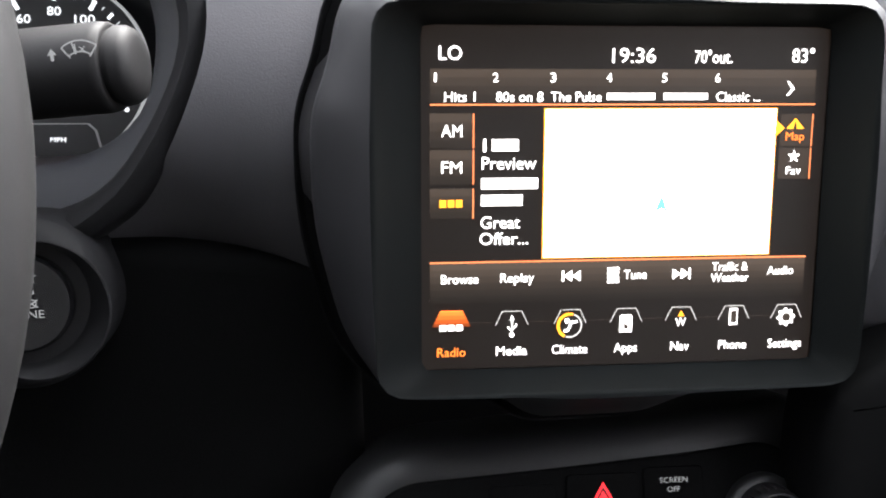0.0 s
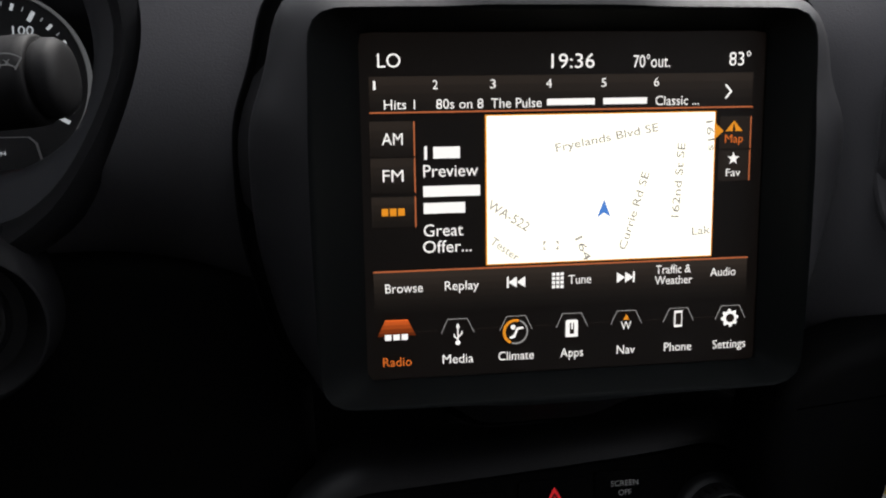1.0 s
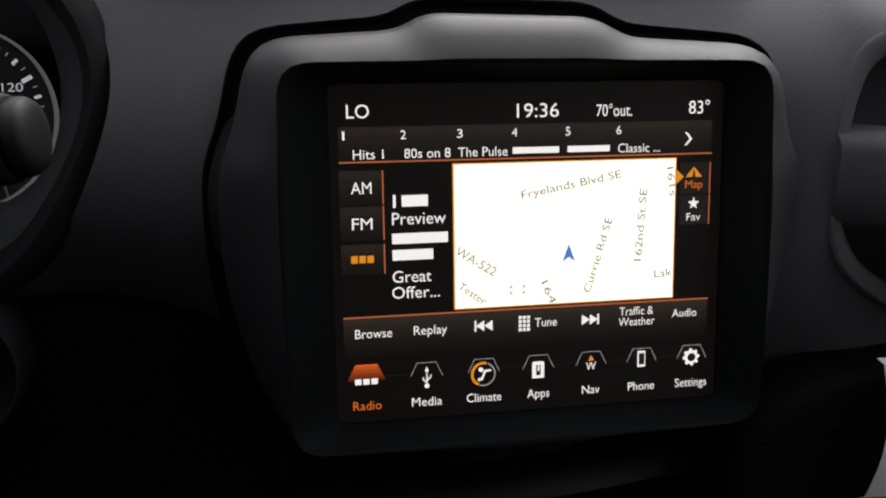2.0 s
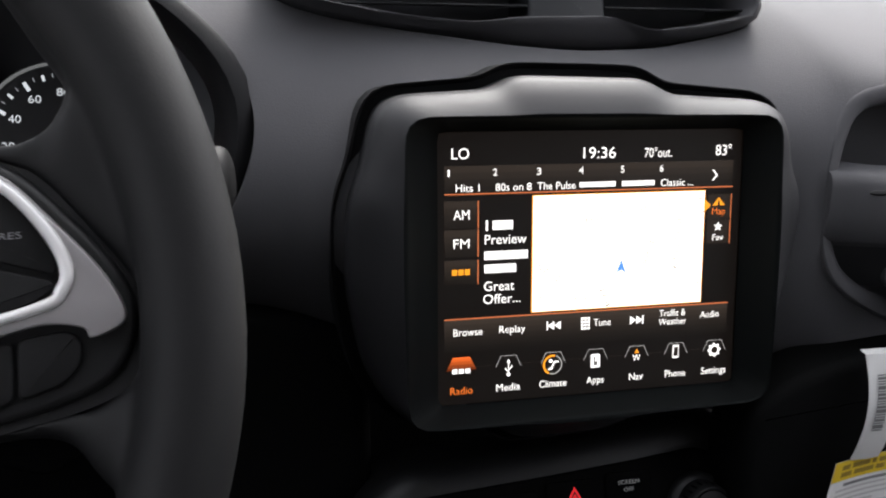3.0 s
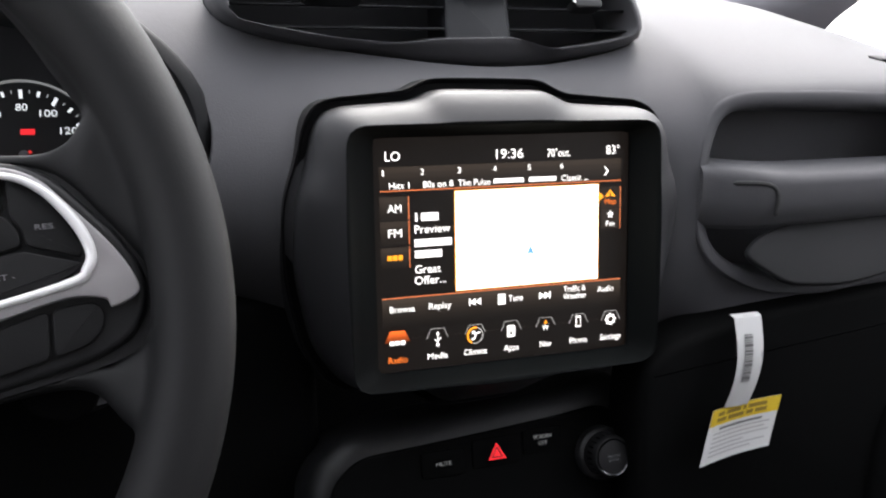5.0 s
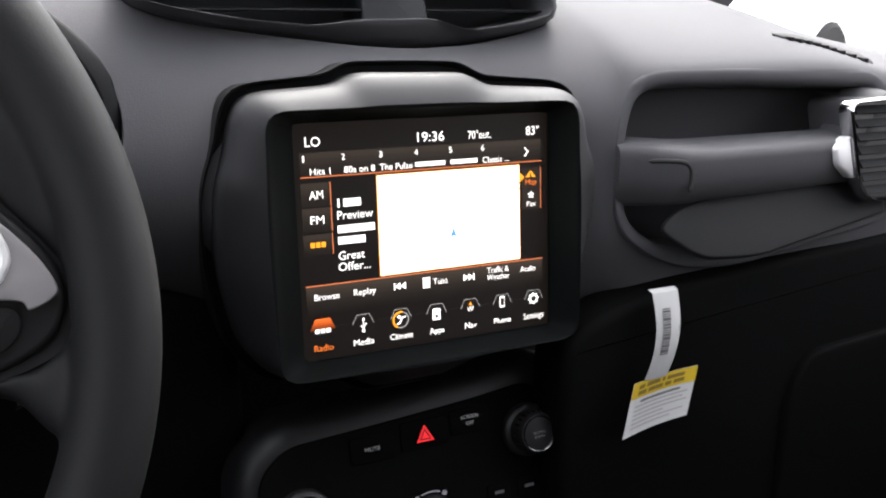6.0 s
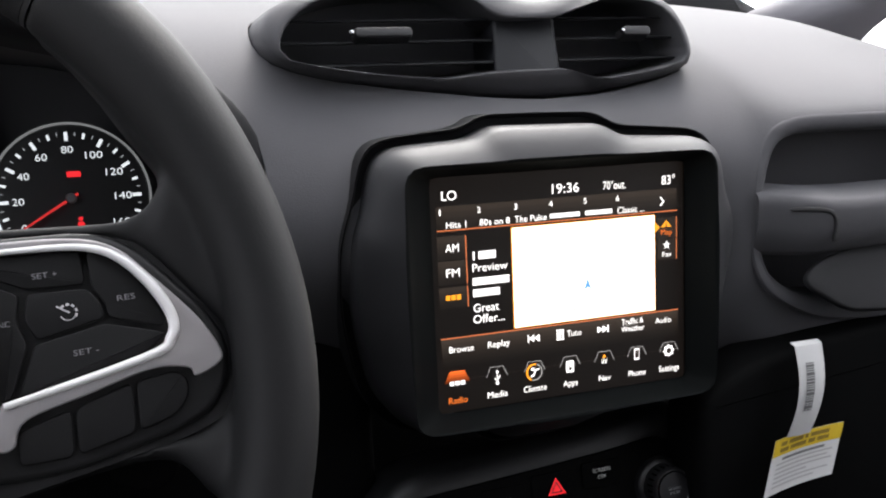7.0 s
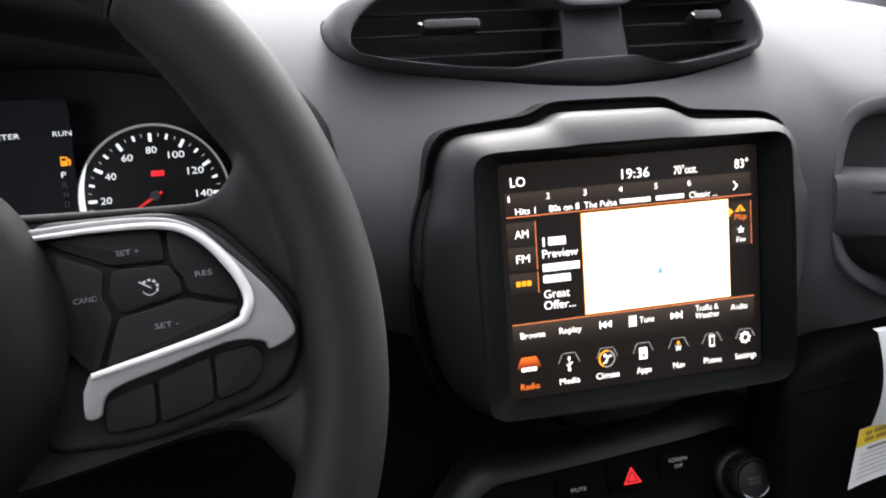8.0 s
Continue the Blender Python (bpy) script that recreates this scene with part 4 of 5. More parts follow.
rows = [[S(0.2339, -0.0235, -0.1165), S(0.2455, -0.0235, -0.1165), S(0.2571, -0.0235, -0.1165)]] + rows
back = [[p + Vector((0, 0.0003, 0)) for p in r] for r in rows]
strap = part("strap", grid(rows + back[::-1]), PAPER, notice, "white paper strap with a printed barcode")
widths = [1, 2, 1, 1, 3, 1, 2, 2, 1, 1, 2, 3, 1, 1, 2, 1, 3, 1]
f = 0.18
for k, b in enumerate(widths):
    t = b * 0.011
    w = -0.1180 - 0.0625 * (f + t / 2)
    g = f + t / 2
    c = 0.2455 - 0.0085 * g + 0.0028 * math.sin(math.pi * g) - 0.0025
    v = -0.0285 - 0.006 * math.sin(math.pi * g * 0.9) - 0.0013
    part("barcode_line", rect(facing(c, v, w), 0.0068, 0.068 * t, 0.0002), CODE_INK, strap, smooth=False)
    f += t + 0.012
part("print_bar", rect(facing(0.2525, -0.0362, -0.144), 0.0012, 0.0045, 0.0002), FAINT, strap, smooth=False)
CARD = [Vector(p) for p in ((0.2178, -0.1818), (0.2752, -0.1770), (0.2625, -0.2118), (0.2050, -0.2197))]


def on_card(a, b, lift=0.0):
    """A place on the card: a across, b down, both from 0 to 1."""
    p = CARD[0] * (1 - a) * (1 - b) + CARD[1] * a * (1 - b) + CARD[2] * a * b + CARD[3] * (1 - a) * b
    return S(p.x, -0.0305 - lift - 0.004 * b + 0.003 * math.sin(3.0 * a), p.y)


def card_patch(name, a0, b0, a1, b1, lift, mat, parent, label=""):
    rows = [[on_card(a, b, lift) for a in np.linspace(a0, a1, 7)] for b in np.linspace(b0, b1, 5)]
    rear = [[on_card(a, b, lift - 0.0003) for a in np.linspace(a0, a1, 7)] for b in np.linspace(b0, b1, 5)]
    return part(name, grid(rows + rear[::-1]), mat, parent, label)


card = card_patch("card", 0, 0, 1, 1, 0.0, PAPER, notice, "white card with lines of small print")
card_patch("heading", 0, 0, 1, 0.30, 0.0004, YELLOW, card, "yellow heading strip with black print")
for b in (0.06, 0.17):
    a = 0.10
    for wd in ((0.10, 0.22, 0.05, 0.26) if b < 0.1 else (0.14, 0.24, 0.10, 0.16)):
        card_patch("print_bar", a, b, a + wd, b + 0.075, 0.0007, HEAD_INK, card)
        a += wd + 0.03
for i, (b, a1) in enumerate(((0.36, 0.80), (0.45, 0.92), (0.53, 0.86), (0.61, 0.93), (0.69, 0.60), (0.77, 0.90), (0.85, 0.72))):
    card_patch("print_bar", 0.10 + (0.08 if i == 0 else 0), b, a1, b + (0.045 if i == 0 else 0.03), 0.0004, CODE_INK if i == 0 else FAINT, card)

# ---- passenger side vent ----
side_vent = empty("side_vent", S(0.44, 0.0, -0.03))
tagged(side_vent, "black passenger air vent with a chrome rim", "air vent")
SV = facing(0.463, -0.0245, -0.029, 0, 0)
oval = [Vector((p.x, p.y)) for p in rounded([(-0.0475, 0.036), (0.047, 0.040), (0.050, -0.030), (0.030, -0.040), (-0.022, -0.038), (-0.034, -0.024)], [0.010, 0.012, 0.012, 0.01, 0.01, 0.01], 7)]
part("body", slab([Vector((p.x * 1.0 + 0.0165, p.y * 1.10)) for p in oval], SV @ Matrix.Translation((0, 0, -0.001)), 0.05, 0.012), PAD, side_vent, "grey vent pod")
part("rim", grid([[SV @ Vector((p.x * s, p.y * s, z)) for p in oval] for s, z in ((1.075, -0.002), (1.07, 0.009), (1.035, 0.0110), (0.985, 0.005), (0.98, 0.0))], True), CHROME, side_vent, "chrome rim")
part("well", slab([p * 0.97 for p in oval], SV @ Matrix.Translation((0, 0, 0.0012)), 0.002), BLACK, side_vent)
for k in range(-3, 4):
    h = 0.0105 * k
    part("slat", rect(SV @ Matrix.Translation((0.004 - 0.10 * h, h, 0.004)) @ Matrix.Rotation(radians(-35), 4, "X"), 0.070 + 0.25 * h, 0.007, 0.0014), SLAT, side_vent, smooth=False)
part("bead", lathe([(0.0001, 0.0030), (0.0022, 0.0020), (0.0028, 0.0), (0.0020, -0.002)], SV @ Matrix.Translation((-0.004, 0.002, 0.010)), 14), CHROME, side_vent, "small chrome slider bead")
part("paddle", slab(rounded([(-0.0600, 0.0030), (-0.0440, 0.0125), (-0.0370, -0.022), (-0.0560, -0.0100)], 0.003), SV @ Matrix.Translation((0, 0, 0.007)), 0.010, 0.002), LIT_SILVER, side_vent, "silver corner of the vent rim")

# ---- defroster grille at the far end of the dash top ----
defrost = empty("defroster_grille", (0.56, 0.13, 1.115))
tagged(defrost, "black slotted window defroster grille in the dash top", "vent grille")
def pad_top(x, y):
    return probe.ray_cast(Vector((x, y, 1.35)), Vector((0, 0, -1)))[0]


near_edge = spline([(0.338, 0.073, 0), (0.352, 0.063, 0), (0.377, 0.058, 0), (0.393, 0.046, 0), (0.412, 0.030, 0)], 24)
far_edge = spline([(0.340, 0.076, 0), (0.357, 0.084, 0), (0.420, 0.113, 0), (0.470, 0.125, 0), (0.500, 0.122, 0)], 24)
strip = []
for a, b in zip(near_edge, far_edge):
    strip.append([pad_top(*a.lerp(b, f).xy) + Vector((0, 0, h)) for f, h in ((0.0, -0.002), (0.03, 0.0008), (0.12, 0.0014), (0.25, 0.0016), (0.4, 0.0016), (0.55, 0.0016), (0.7, 0.0016), (0.85, 0.0014), (0.95, 0.0008), (1.0, -0.002))])
part("strip", grid(strip), HOOD, defrost, "dark grey trim strip beside the slots")
for k in range(9):
    q, r = near_edge[5 + 2 * k], near_edge[6 + 2 * k]
    turn = math.atan2(r.y - q.y, r.x - q.x)
    m = Matrix.Translation(pad_top(q.x, q.y + 0.003)) @ Matrix.Rotation(turn + 0.45, 4, "Z")
    part("slot", slab(box_outline(-0.0027, -0.0052, 0.0027, 0.0052, 0.0010), m @ Matrix.Translation((0, 0, 0.0022)), 0.004, 0.0004), GAP, defrost)

# ---- instrument cluster ----
cluster = empty("instrument_cluster", S(-0.29, 0.17, 0.0))
tagged(cluster, "black instrument cluster with a lit speedometer under a hood", "instrument cluster")
BO = BINNACLE
bc = (-0.285, 0.015)
pb = polar(BO, bc, 96)


def hooded(points, grow, v):
    """The hood's outline at that depth; its top reaches further towards the driver than its foot."""
    out = []
    for p in points:
        d = (p - Vector(bc)).normalized()
        q = p + d * grow
        out.append(S(q.x, v - 0.050 * max(0.0, min(1.0, (q.y + 0.09) / 0.22)) ** 1.5 * (1 if v < 0.14 else 0.15) * max(0.1, min(1.0, (-0.11 - q.x) / 0.09)), q.y))
    return out


part("hood", grid([hooded(pb, 0.003, 0.15), hooded(pb, 0.003, 0.06), hooded(pb, 0.002, 0.045), hooded(pb, -0.001, 0.038), hooded(pb, -0.008, 0.036), hooded(pb, -0.013, 0.042), hooded(pb, -0.018, 0.070), hooded(pb, -0.020, 0.105)], True), HOOD, cluster, "black plastic hood round the dials", angle=60)
LIP = [Vector((p.x, p.y)) for p in spline([(x, y, 0) for x, y in ((-0.300, -0.0580), (-0.2100, -0.0545), (-0.1750, -0.0460), (-0.1520, -0.0270), (-0.1430, 0.002), (-0.1440, 0.030), (-0.1580, 0.060), (-0.195, 0.086), (-0.260, 0.100), (-0.360, 0.104), (-0.430, 0.090), (-0.455, 0.040), (-0.455, -0.020), (-0.430, -0.050), (-0.370, -0.058))], 90, True)]
pin = polar(LIP, bc, 96)
part("bezel", grid([hooded(pb, -0.019, 0.104)] + [[S(q.x + (p.x - q.x) * f, v, q.y + (p.y - q.y) * f) for p, q in zip(pin, [w + (Vector(bc) - w).normalized() * 0.020 for w in pb])] for f, v in ((0.35, 0.1065), (0.7, 0.110), (0.95, 0.1145), (1.0, 0.1180), (0.99, 0.1250), (0.97, 0.275))], True), BEZEL, cluster, "grey inner lip round the dials", angle=60)
# pale backing paints in the haze and lens reflection behind the dials
part("backing", slab(shrink(BO, 0.018), facing(0, 0.268, 0), 0.004), BEZEL, cluster, smooth=False)
DC, DR = (-0.2236, -0.0030), 0.0564
DIAL = facing(DC[0], 0.2170, DC[1], 7)
dial = part("speedometer", lathe([(0.0001, 0.0), (DR * 0.97, 0.0), (DR * 0.98, -0.002)], DIAL, 64), BLACK, cluster, "round black speedometer dial")
part("ring", lathe([(DR * 0.985, 0.0), (DR * 0.99, 0.004), (DR * 1.0, 0.005), (DR * 1.012, 0.004), (DR * 1.02, -0.002)], DIAL, 72, None, (False, False)), DIAL_RING, dial, "silver dial ring with its shine added as a faint glow", angle=70)
# reflection on the ring's left side, drawn as a glowing crescent
crescent = [[DIAL @ Vector((DR * q * math.cos(radians(t)), DR * q * math.sin(radians(t)), 0.0046)) for q in (1.0, 1.0 - 0.085 * max(0.02, math.sin(math.pi * (t - 148) / 74)) ** 0.7)] for t in np.linspace(148, 222, 32)]
part("ring_glint", grid(crescent), DIAL_GLOW, dial, "white glint painted along the left of the dial ring", smooth=False)
for k in range(33):
    a = radians(120 - 7.5 * k + 90)
    major, mid5 = k % 4 == 0, k % 2 == 0
    r1, ln, th = DR * 0.885, (0.0066 if major else 0.0042 if mid5 else 0.0027), (0.0025 if major else 0.0019 if mid5 else 0.0007)
    mm = DIAL @ Matrix.Rotation(a, 4, "Z") @ Matrix.Translation((r1 - ln / 2, 0, 0.0008))
    part("tick", rect(mm, ln, th, 0.0004), DIAL_GLOW if mid5 else DIAL_DIM, dial, smooth=False)
for k in range(9):
    a = radians(120 - 30 * k + 90)
    r = DR * (0.652 if 1 <= k <= 7 else 0.70)
    lettering("number", str(20 * k), DIAL @ Matrix.Translation((r * math.cos(a), r * math.sin(a), 0.0008)), 0.0041 * len(str(20 * k)), 0.0053, DIAL_GLOW, dial, 0.0002)
tri = [(-0.006, -0.0011), (0.049, -0.0005), (0.049, 0.0005), (-0.006, 0.0011)]
needle = part("needle", slab([Vector(p) for p in tri], DIAL @ Matrix.Rotation(radians(211), 4, "Z") @ Matrix.Translation((0, 0, 0.008)), 0.0012), RED_DIM, dial, "red needle at zero", smooth=False)
part("hub", lathe([(0.0048, 0.002), (0.0048, 0.009), (0.0040, 0.0105), (0.0001, 0.0108)], DIAL @ Matrix.Diagonal((0.8, 0.8, 1.0, 1.0)), 24), DIMPRINT, needle, "grey needle hub")
part("warning_bar", rect(DIAL @ Matrix.Translation((0.0030, 0.0182, 0.0008)), 0.0098, 0.0042, 0.0003), RED_GLOW, dial, "red lit warning word", smooth=False)
belt = part("belt_lamp", lathe([(0.0001, 0.0012), (0.0014, 0.0010), (0.0016, 0.0004)], DIAL @ Matrix.Translation((0.0050, -0.0155, 0)), 14), RED_GLOW, dial, "red lit belt lamp")
part("belt_lamp", slab(rounded([(-0.0032, -0.0044), (0.0032, -0.0044), (0.0020, 0.0006), (-0.0020, 0.0006)], 0.0012), DIAL @ Matrix.Translation((0.0050, -0.0183, 0.0008)), 0.0003), RED_GLOW, dial, smooth=False)
lettering("unit", "MPH", DIAL @ Matrix.Translation((0.0, -0.043, 0.0008)), 0.0092, 0.0030, DIAL_GLOW, dial, 0.0002)
part("trip_frame", grid([[DIAL @ Vector((0.028 * s * x, -0.043 + 0.0105 * s * y, 0.002)) for x, y in ((-1.0, -0.9), (-0.86, 0.55), (-0.70, 0.95), (0.70, 0.95), (0.86, 0.55), (1.0, -0.9))] for s in (1.0, 0.94)]), SILVER, dial, smooth=False)
info = part("info_display", slab(box_outline(-0.43, -0.075, -0.2825, 0.078, 0.006), facing(0, 0.2335, 0), 0.003), CLUSTER_SCREEN, cluster, "dark information display", smooth=False)
lettering("word", "RUN", facing(-0.2885, 0.2330, 0.0510), 0.0136, 0.0040, DIAL_GLOW, info, 0.0006)
lettering("word", "METER", facing(-0.3303, 0.2330, 0.0510), 0.0225, 0.0040, DIAL_GLOW, info, 0.0006)
fm = facing(-0.2884, 0.2325, 0.0295)
part("fuel_lamp", rect(fm @ Matrix.Translation((-0.0012, 0, 0)), 0.0052, 0.0072, 0.0002), FUEL_GLOW, info, "amber lit fuel pump lamp", smooth=False)
part("fuel_lamp", rect(fm @ Matrix.Translation((-0.0012, 0.0014, 0.0004)), 0.0034, 0.0022, 0.0002), BLACK, info, smooth=False)
part("fuel_lamp", slab([Vector(p) for p in ((0.0014, 0.002), (0.0036, 0.001), (0.0036, -0.0034), (0.0024, -0.0034), (0.0024, 0.0), (0.0014, 0.0008))], fm, 0.0002), FUEL_GLOW, info, smooth=False)
for k, ch in enumerate("PRND"):
    lettering("gear_letter", ch, facing(-0.2910, 0.2330, 0.0192 - 0.0077 * k), 0.0036, 0.0046, DIAL_GLOW if k == 0 else DIMPRINT, info, 0.0006)
part("pump_mark", rect(facing(-0.2918, 0.2325, -0.0210), 0.0050, 0.0056, 0.0002), DIAL_DIM, info, smooth=False)

# ---- steering wheel ----
WC = (-0.3255, -0.1630, -0.0420)
WM = facing(*WC, 13)
wheel = empty("steering_wheel", S(*WC))
tagged(wheel, "black leather steering wheel with silver trimmed spoke buttons", "steering wheel")
RR, RA, RZ = 0.1925, 0.0168, 0.0178


def rim_ring(a0, a1, n, swell=1.0, cap=False):
    rows = []
    for t in np.linspace(a0, a1, n):
        t = radians(t)
        k = swell * (1 + 0.10 * math.exp(-((math.degrees(t) - 40) / 14) ** 2))
        rows.append([WM @ Vector(((RR + RA * k * math.cos(s)) * math.cos(t), (RR + RA * k * math.cos(s)) * math.sin(t), RZ * k * math.sin(s))) for s in (2 * math.pi * j / 20 for j in range(20))])
    return grid(rows, True, None, (cap, cap))


part("rim_cover", rim_ring(50.9, 69.1, 20, 1.0, True), LEATHER, wheel, "smooth black rim section between seams")
part("seam", rim_ring(50.2, 51.0, 4, 0.985, True), GASKET, wheel)
part("seam", rim_ring(68.9, 70.1, 4, 0.985, True), GASKET, wheel)


def in_wheel(z, turn=0.0):
    return WM @ Matrix.Translation((0.003, -0.001, z - 0.010)) @ Matrix.Rotation(radians(turn), 4, "Y")


SPOKE_PAIRS = [
    ((0.030, 0.0555), (0.030, 0.0620), 0.006), ((0.090, 0.0557), (0.090, 0.0602), 0.006), ((0.122, 0.0555), (0.124, 0.0595), 0.006),
    ((0.130, 0.0545), (0.1360, 0.0597), 0.007), ((0.134, 0.0532), (0.1450, 0.0630), 0.008), ((0.138, 0.0515), (0.1512, 0.0705), 0.009),
    ((0.141, 0.0505), (0.1540, 0.0780), 0.0085), ((0.144, 0.0475), (0.1590, 0.0880), 0.0125), ((0.149, 0.0425), (0.1635, 0.1016), 0.0178),
    ((0.160, 0.0290), (0.1745, 0.0813), 0.0178), ((0.168, 0.0190), (0.1872, 0.0450), 0.0178),
    ((0.1765, 0.004), (0.1922, 0.0100), 0.0178), ((0.170, -0.0165), (0.190, -0.0310), 0.0178), ((0.158, -0.0255), (0.1815, -0.064), 0.017),
    ((0.150, -0.0265), (0.1620, -0.051), 0.008), ((0.140, -0.0290), (0.1465, -0.0350), 0.003), ((0.110, -0.0350), (0.1105, -0.0375), 0.000), ((0.040, -0.0490), (0.040, -0.0515), 0.000)]


FLARE_PAIRS = [
    ((0.184, 0.0566), (0.1445, 0.0605), 0.008), ((0.180, 0.0680), (0.1512, 0.0702), 0.009), ((0.170, 0.0903), (0.1518, 0.0780), 0.010), ((0.165, 0.0991), (0.1475, 0.0855), 0.010),
    ((0.158, 0.1100), (0.1415, 0.0945), 0.009), ((0.149, 0.1219), (0.1320, 0.1100), 0.007), ((0.138, 0.1342), (0.1205, 0.1260), 0.004), ((0.126, 0.1455), (0.1110, 0.1360), 0.002)]


def skin(pairs, z0, side, power, n):
    """Padded leather between two curves, one cross-section for each step along them."""
    m = in_wheel(0.0)
    inner = spline([(a[0], a[1], 0) for a, b, z in pairs], n)
    outer = spline([(b[0], b[1], z) for a, b, z in pairs], n)
    rows = []
    for a, b in zip(inner, outer):
        z1 = b.z
        sec = [(0.0, z0 - 0.006), (0.02, z0 - 0.0007)] + [(s, z0 + (z1 - z0) * s ** power) for s in (0.15, 0.3, 0.45, 0.6, 0.75, 0.86)] + [(0.94, z1 - 0.0008), (0.985, z1 - 0.003), (1.0, z1 - 0.008), (1.0, -0.012), (0.0, -0.012)]
        rows.append([m @ Vector((side * (a.x + (b.x - a.x) * s), a.y + (b.y - a.y) * s, z)) for s, z in sec])
    return grid(rows, True, None, (True, True))


def spoke_skin(side):
    return skin(SPOKE_PAIRS, 0.0082, side, 0.75, 110)


part("rim", melt([rim_ring(-290, 50.3, 120, 1.0, True)] + [f for side in (1, -1) for f in (skin(FLARE_PAIRS, 0.0178, side, 1.6, 50), spoke_skin(side))], 0.0019, 9), LEATHER, wheel, "black leather covered rim running into the spokes", angle=75)
part("spoke", slab(rounded([(-0.035, -0.05), (0.035, -0.05), (0.028, -0.185), (-0.028, -0.185)], 0.01), in_wheel(-0.002), 0.018, 0.005), BLACK, wheel)
part("pod_backing", slab(rounded([(0.05, 0.0575), (0.130, 0.0575), (0.146, 0.052), (0.172, 0.024), (0.180, 0.004), (0.173, -0.018), (0.158, -0.0255), (0.110, -0.0355), (0.05, -0.047)], 0.012), in_wheel(0.0055), 0.016), BLACK, wheel)
part("pod", slab(rounded([(0.07, 0.056), (0.126, 0.0565), (0.140, 0.050), (0.166, 0.022), (0.174, 0.004), (0.168, -0.014), (0.155, -0.0225), (0.110, -0.0335), (0.07, -0.0335)], 0.012), in_wheel(0.0092), 0.012, 0.003), BLACK, wheel, "black button pod", angle=60)
OUT = [(0.072, 0.0525), (0.100, 0.0540), (0.122, 0.0530), (0.135, 0.0480), (0.146, 0.0370), (0.161, 0.0200), (0.1685, 0.0070), (0.1680, 0.0010), (0.1590, -0.0030), (0.1560, 0.0005), (0.143, 0.0015), (0.121, -0.0045), (0.098, -0.0115), (0.0935, -0.0205), (0.0880, -0.0205), (0.0880, -0.0105)]
INN = [(0.0905, -0.0050), (0.141, 0.0070), (0.1498, 0.0130), (0.1508, 0.0210), (0.1448, 0.0330), (0.134, 0.0448), (0.1215, 0.0500), (0.100, 0.0508), (0.072, 0.0495)]
silver = spline([(x, y, 0) for x, y in OUT], 70) + spline([(x, y, 0) for x, y in INN], 48)
part("spoke_trim", slab([Vector((p.x, p.y)) for p in silver], in_wheel(0.0150), 0.008, 0.0009), SILVER, wheel, "satin silver trim round the cruise buttons", angle=50)
# highlight along the trim's inner edge, put into a lighter colour
bead = spline([(x + 0.0012, y - 0.0004, 0) for x, y in INN[::-1]], 60)
part("trim_bead", tube([in_wheel(0.0148) @ q for q in bead], [float(r) for r in np.interp(np.arange(60), (0, 14, 30, 44, 59), (0.0010, 0.0014, 0.0022, 0.0022, 0.0014))], 12), LIT_SILVER, wheel, "silver bead along the trim, its highlight painted in")
BUTTONS = {
    "SET +": ([(0.078, 0.0485), (0.121, 0.0490), (0.1222, 0.0360), (0.1018, 0.0360), (0.084, 0.0440)], (0.1085, 0.0408), 0.0104),
    "RES": ([(0.1235, 0.0486), (0.134, 0.0440), (0.1438, 0.0325), (0.1495, 0.0210), (0.1487, 0.0170), (0.1292, 0.0228), (0.1285, 0.0285), (0.1242, 0.0345)], (0.1362, 0.0298), 0.0078),
    "SET -": ([(0.1030, 0.0155), (0.128, 0.0208), (0.1485, 0.0152), (0.1482, 0.0128), (0.1405, 0.0080), (0.0965, -0.0030)], (0.1205, 0.0112), 0.0108),
    "CANC": ([(0.0815, 0.0425), (0.0992, 0.0345), (0.0975, 0.0250), (0.1008, 0.0160), (0.0940, -0.0030), (0.0905, -0.0040), (0.0815, 0.0080)], (0.0915, 0.0240), 0.0100),
    "": ([(0.1020, 0.0345), (0.1226, 0.0345), (0.1272, 0.0282), (0.1277, 0.0225), (0.1040, 0.0170), (0.1002, 0.0250)], (0.1155, 0.0262), 0.0),
}
for word, (outline, at, wid) in BUTTONS.items():
    b = part("button", slab(rounded(outline, 0.0022, 3), in_wheel(0.0128), 0.004, 0.0007), RUBBER_BUTTON, wheel, angle=60)
    m = in_wheel(0.0129) @ Matrix.Translation((*at, 0)) @ Matrix.Rotation(radians(3), 4, "Z")
    icon = m @ Matrix.Diagonal((0.74, 0.74, 1.0, 1.0))
    if word:
        lettering("word", word, m, wid * 0.84, 0.0021, DIMPRINT, b, 0.0002)
    else:
        for a in (-25, 12, 50, 88, 126):
            part("cruise_mark", rect(icon @ Matrix.Rotation(radians(a), 4, "Z") @ Matrix.Translation((0.0040, 0, 0.0003)), 0.0012, 0.0017, 0.0001), PRINT, b, "grey cruise control mark", smooth=False)
        part("cruise_mark", grid([[icon @ Vector((r * math.cos(radians(a)), r * math.sin(radians(a)), 0.0003)) for a in np.linspace(-160, -40, 12)] for r in (0.0036, 0.0041)]), PRINT, b, smooth=False)
        part("cruise_mark", rect(icon @ Matrix.Translation((-0.0022, 0.0018, 0.0003)) @ Matrix.Rotation(radians(145), 4, "Z"), 0.0070, 0.0007, 0.0001), PRINT, b, smooth=False)
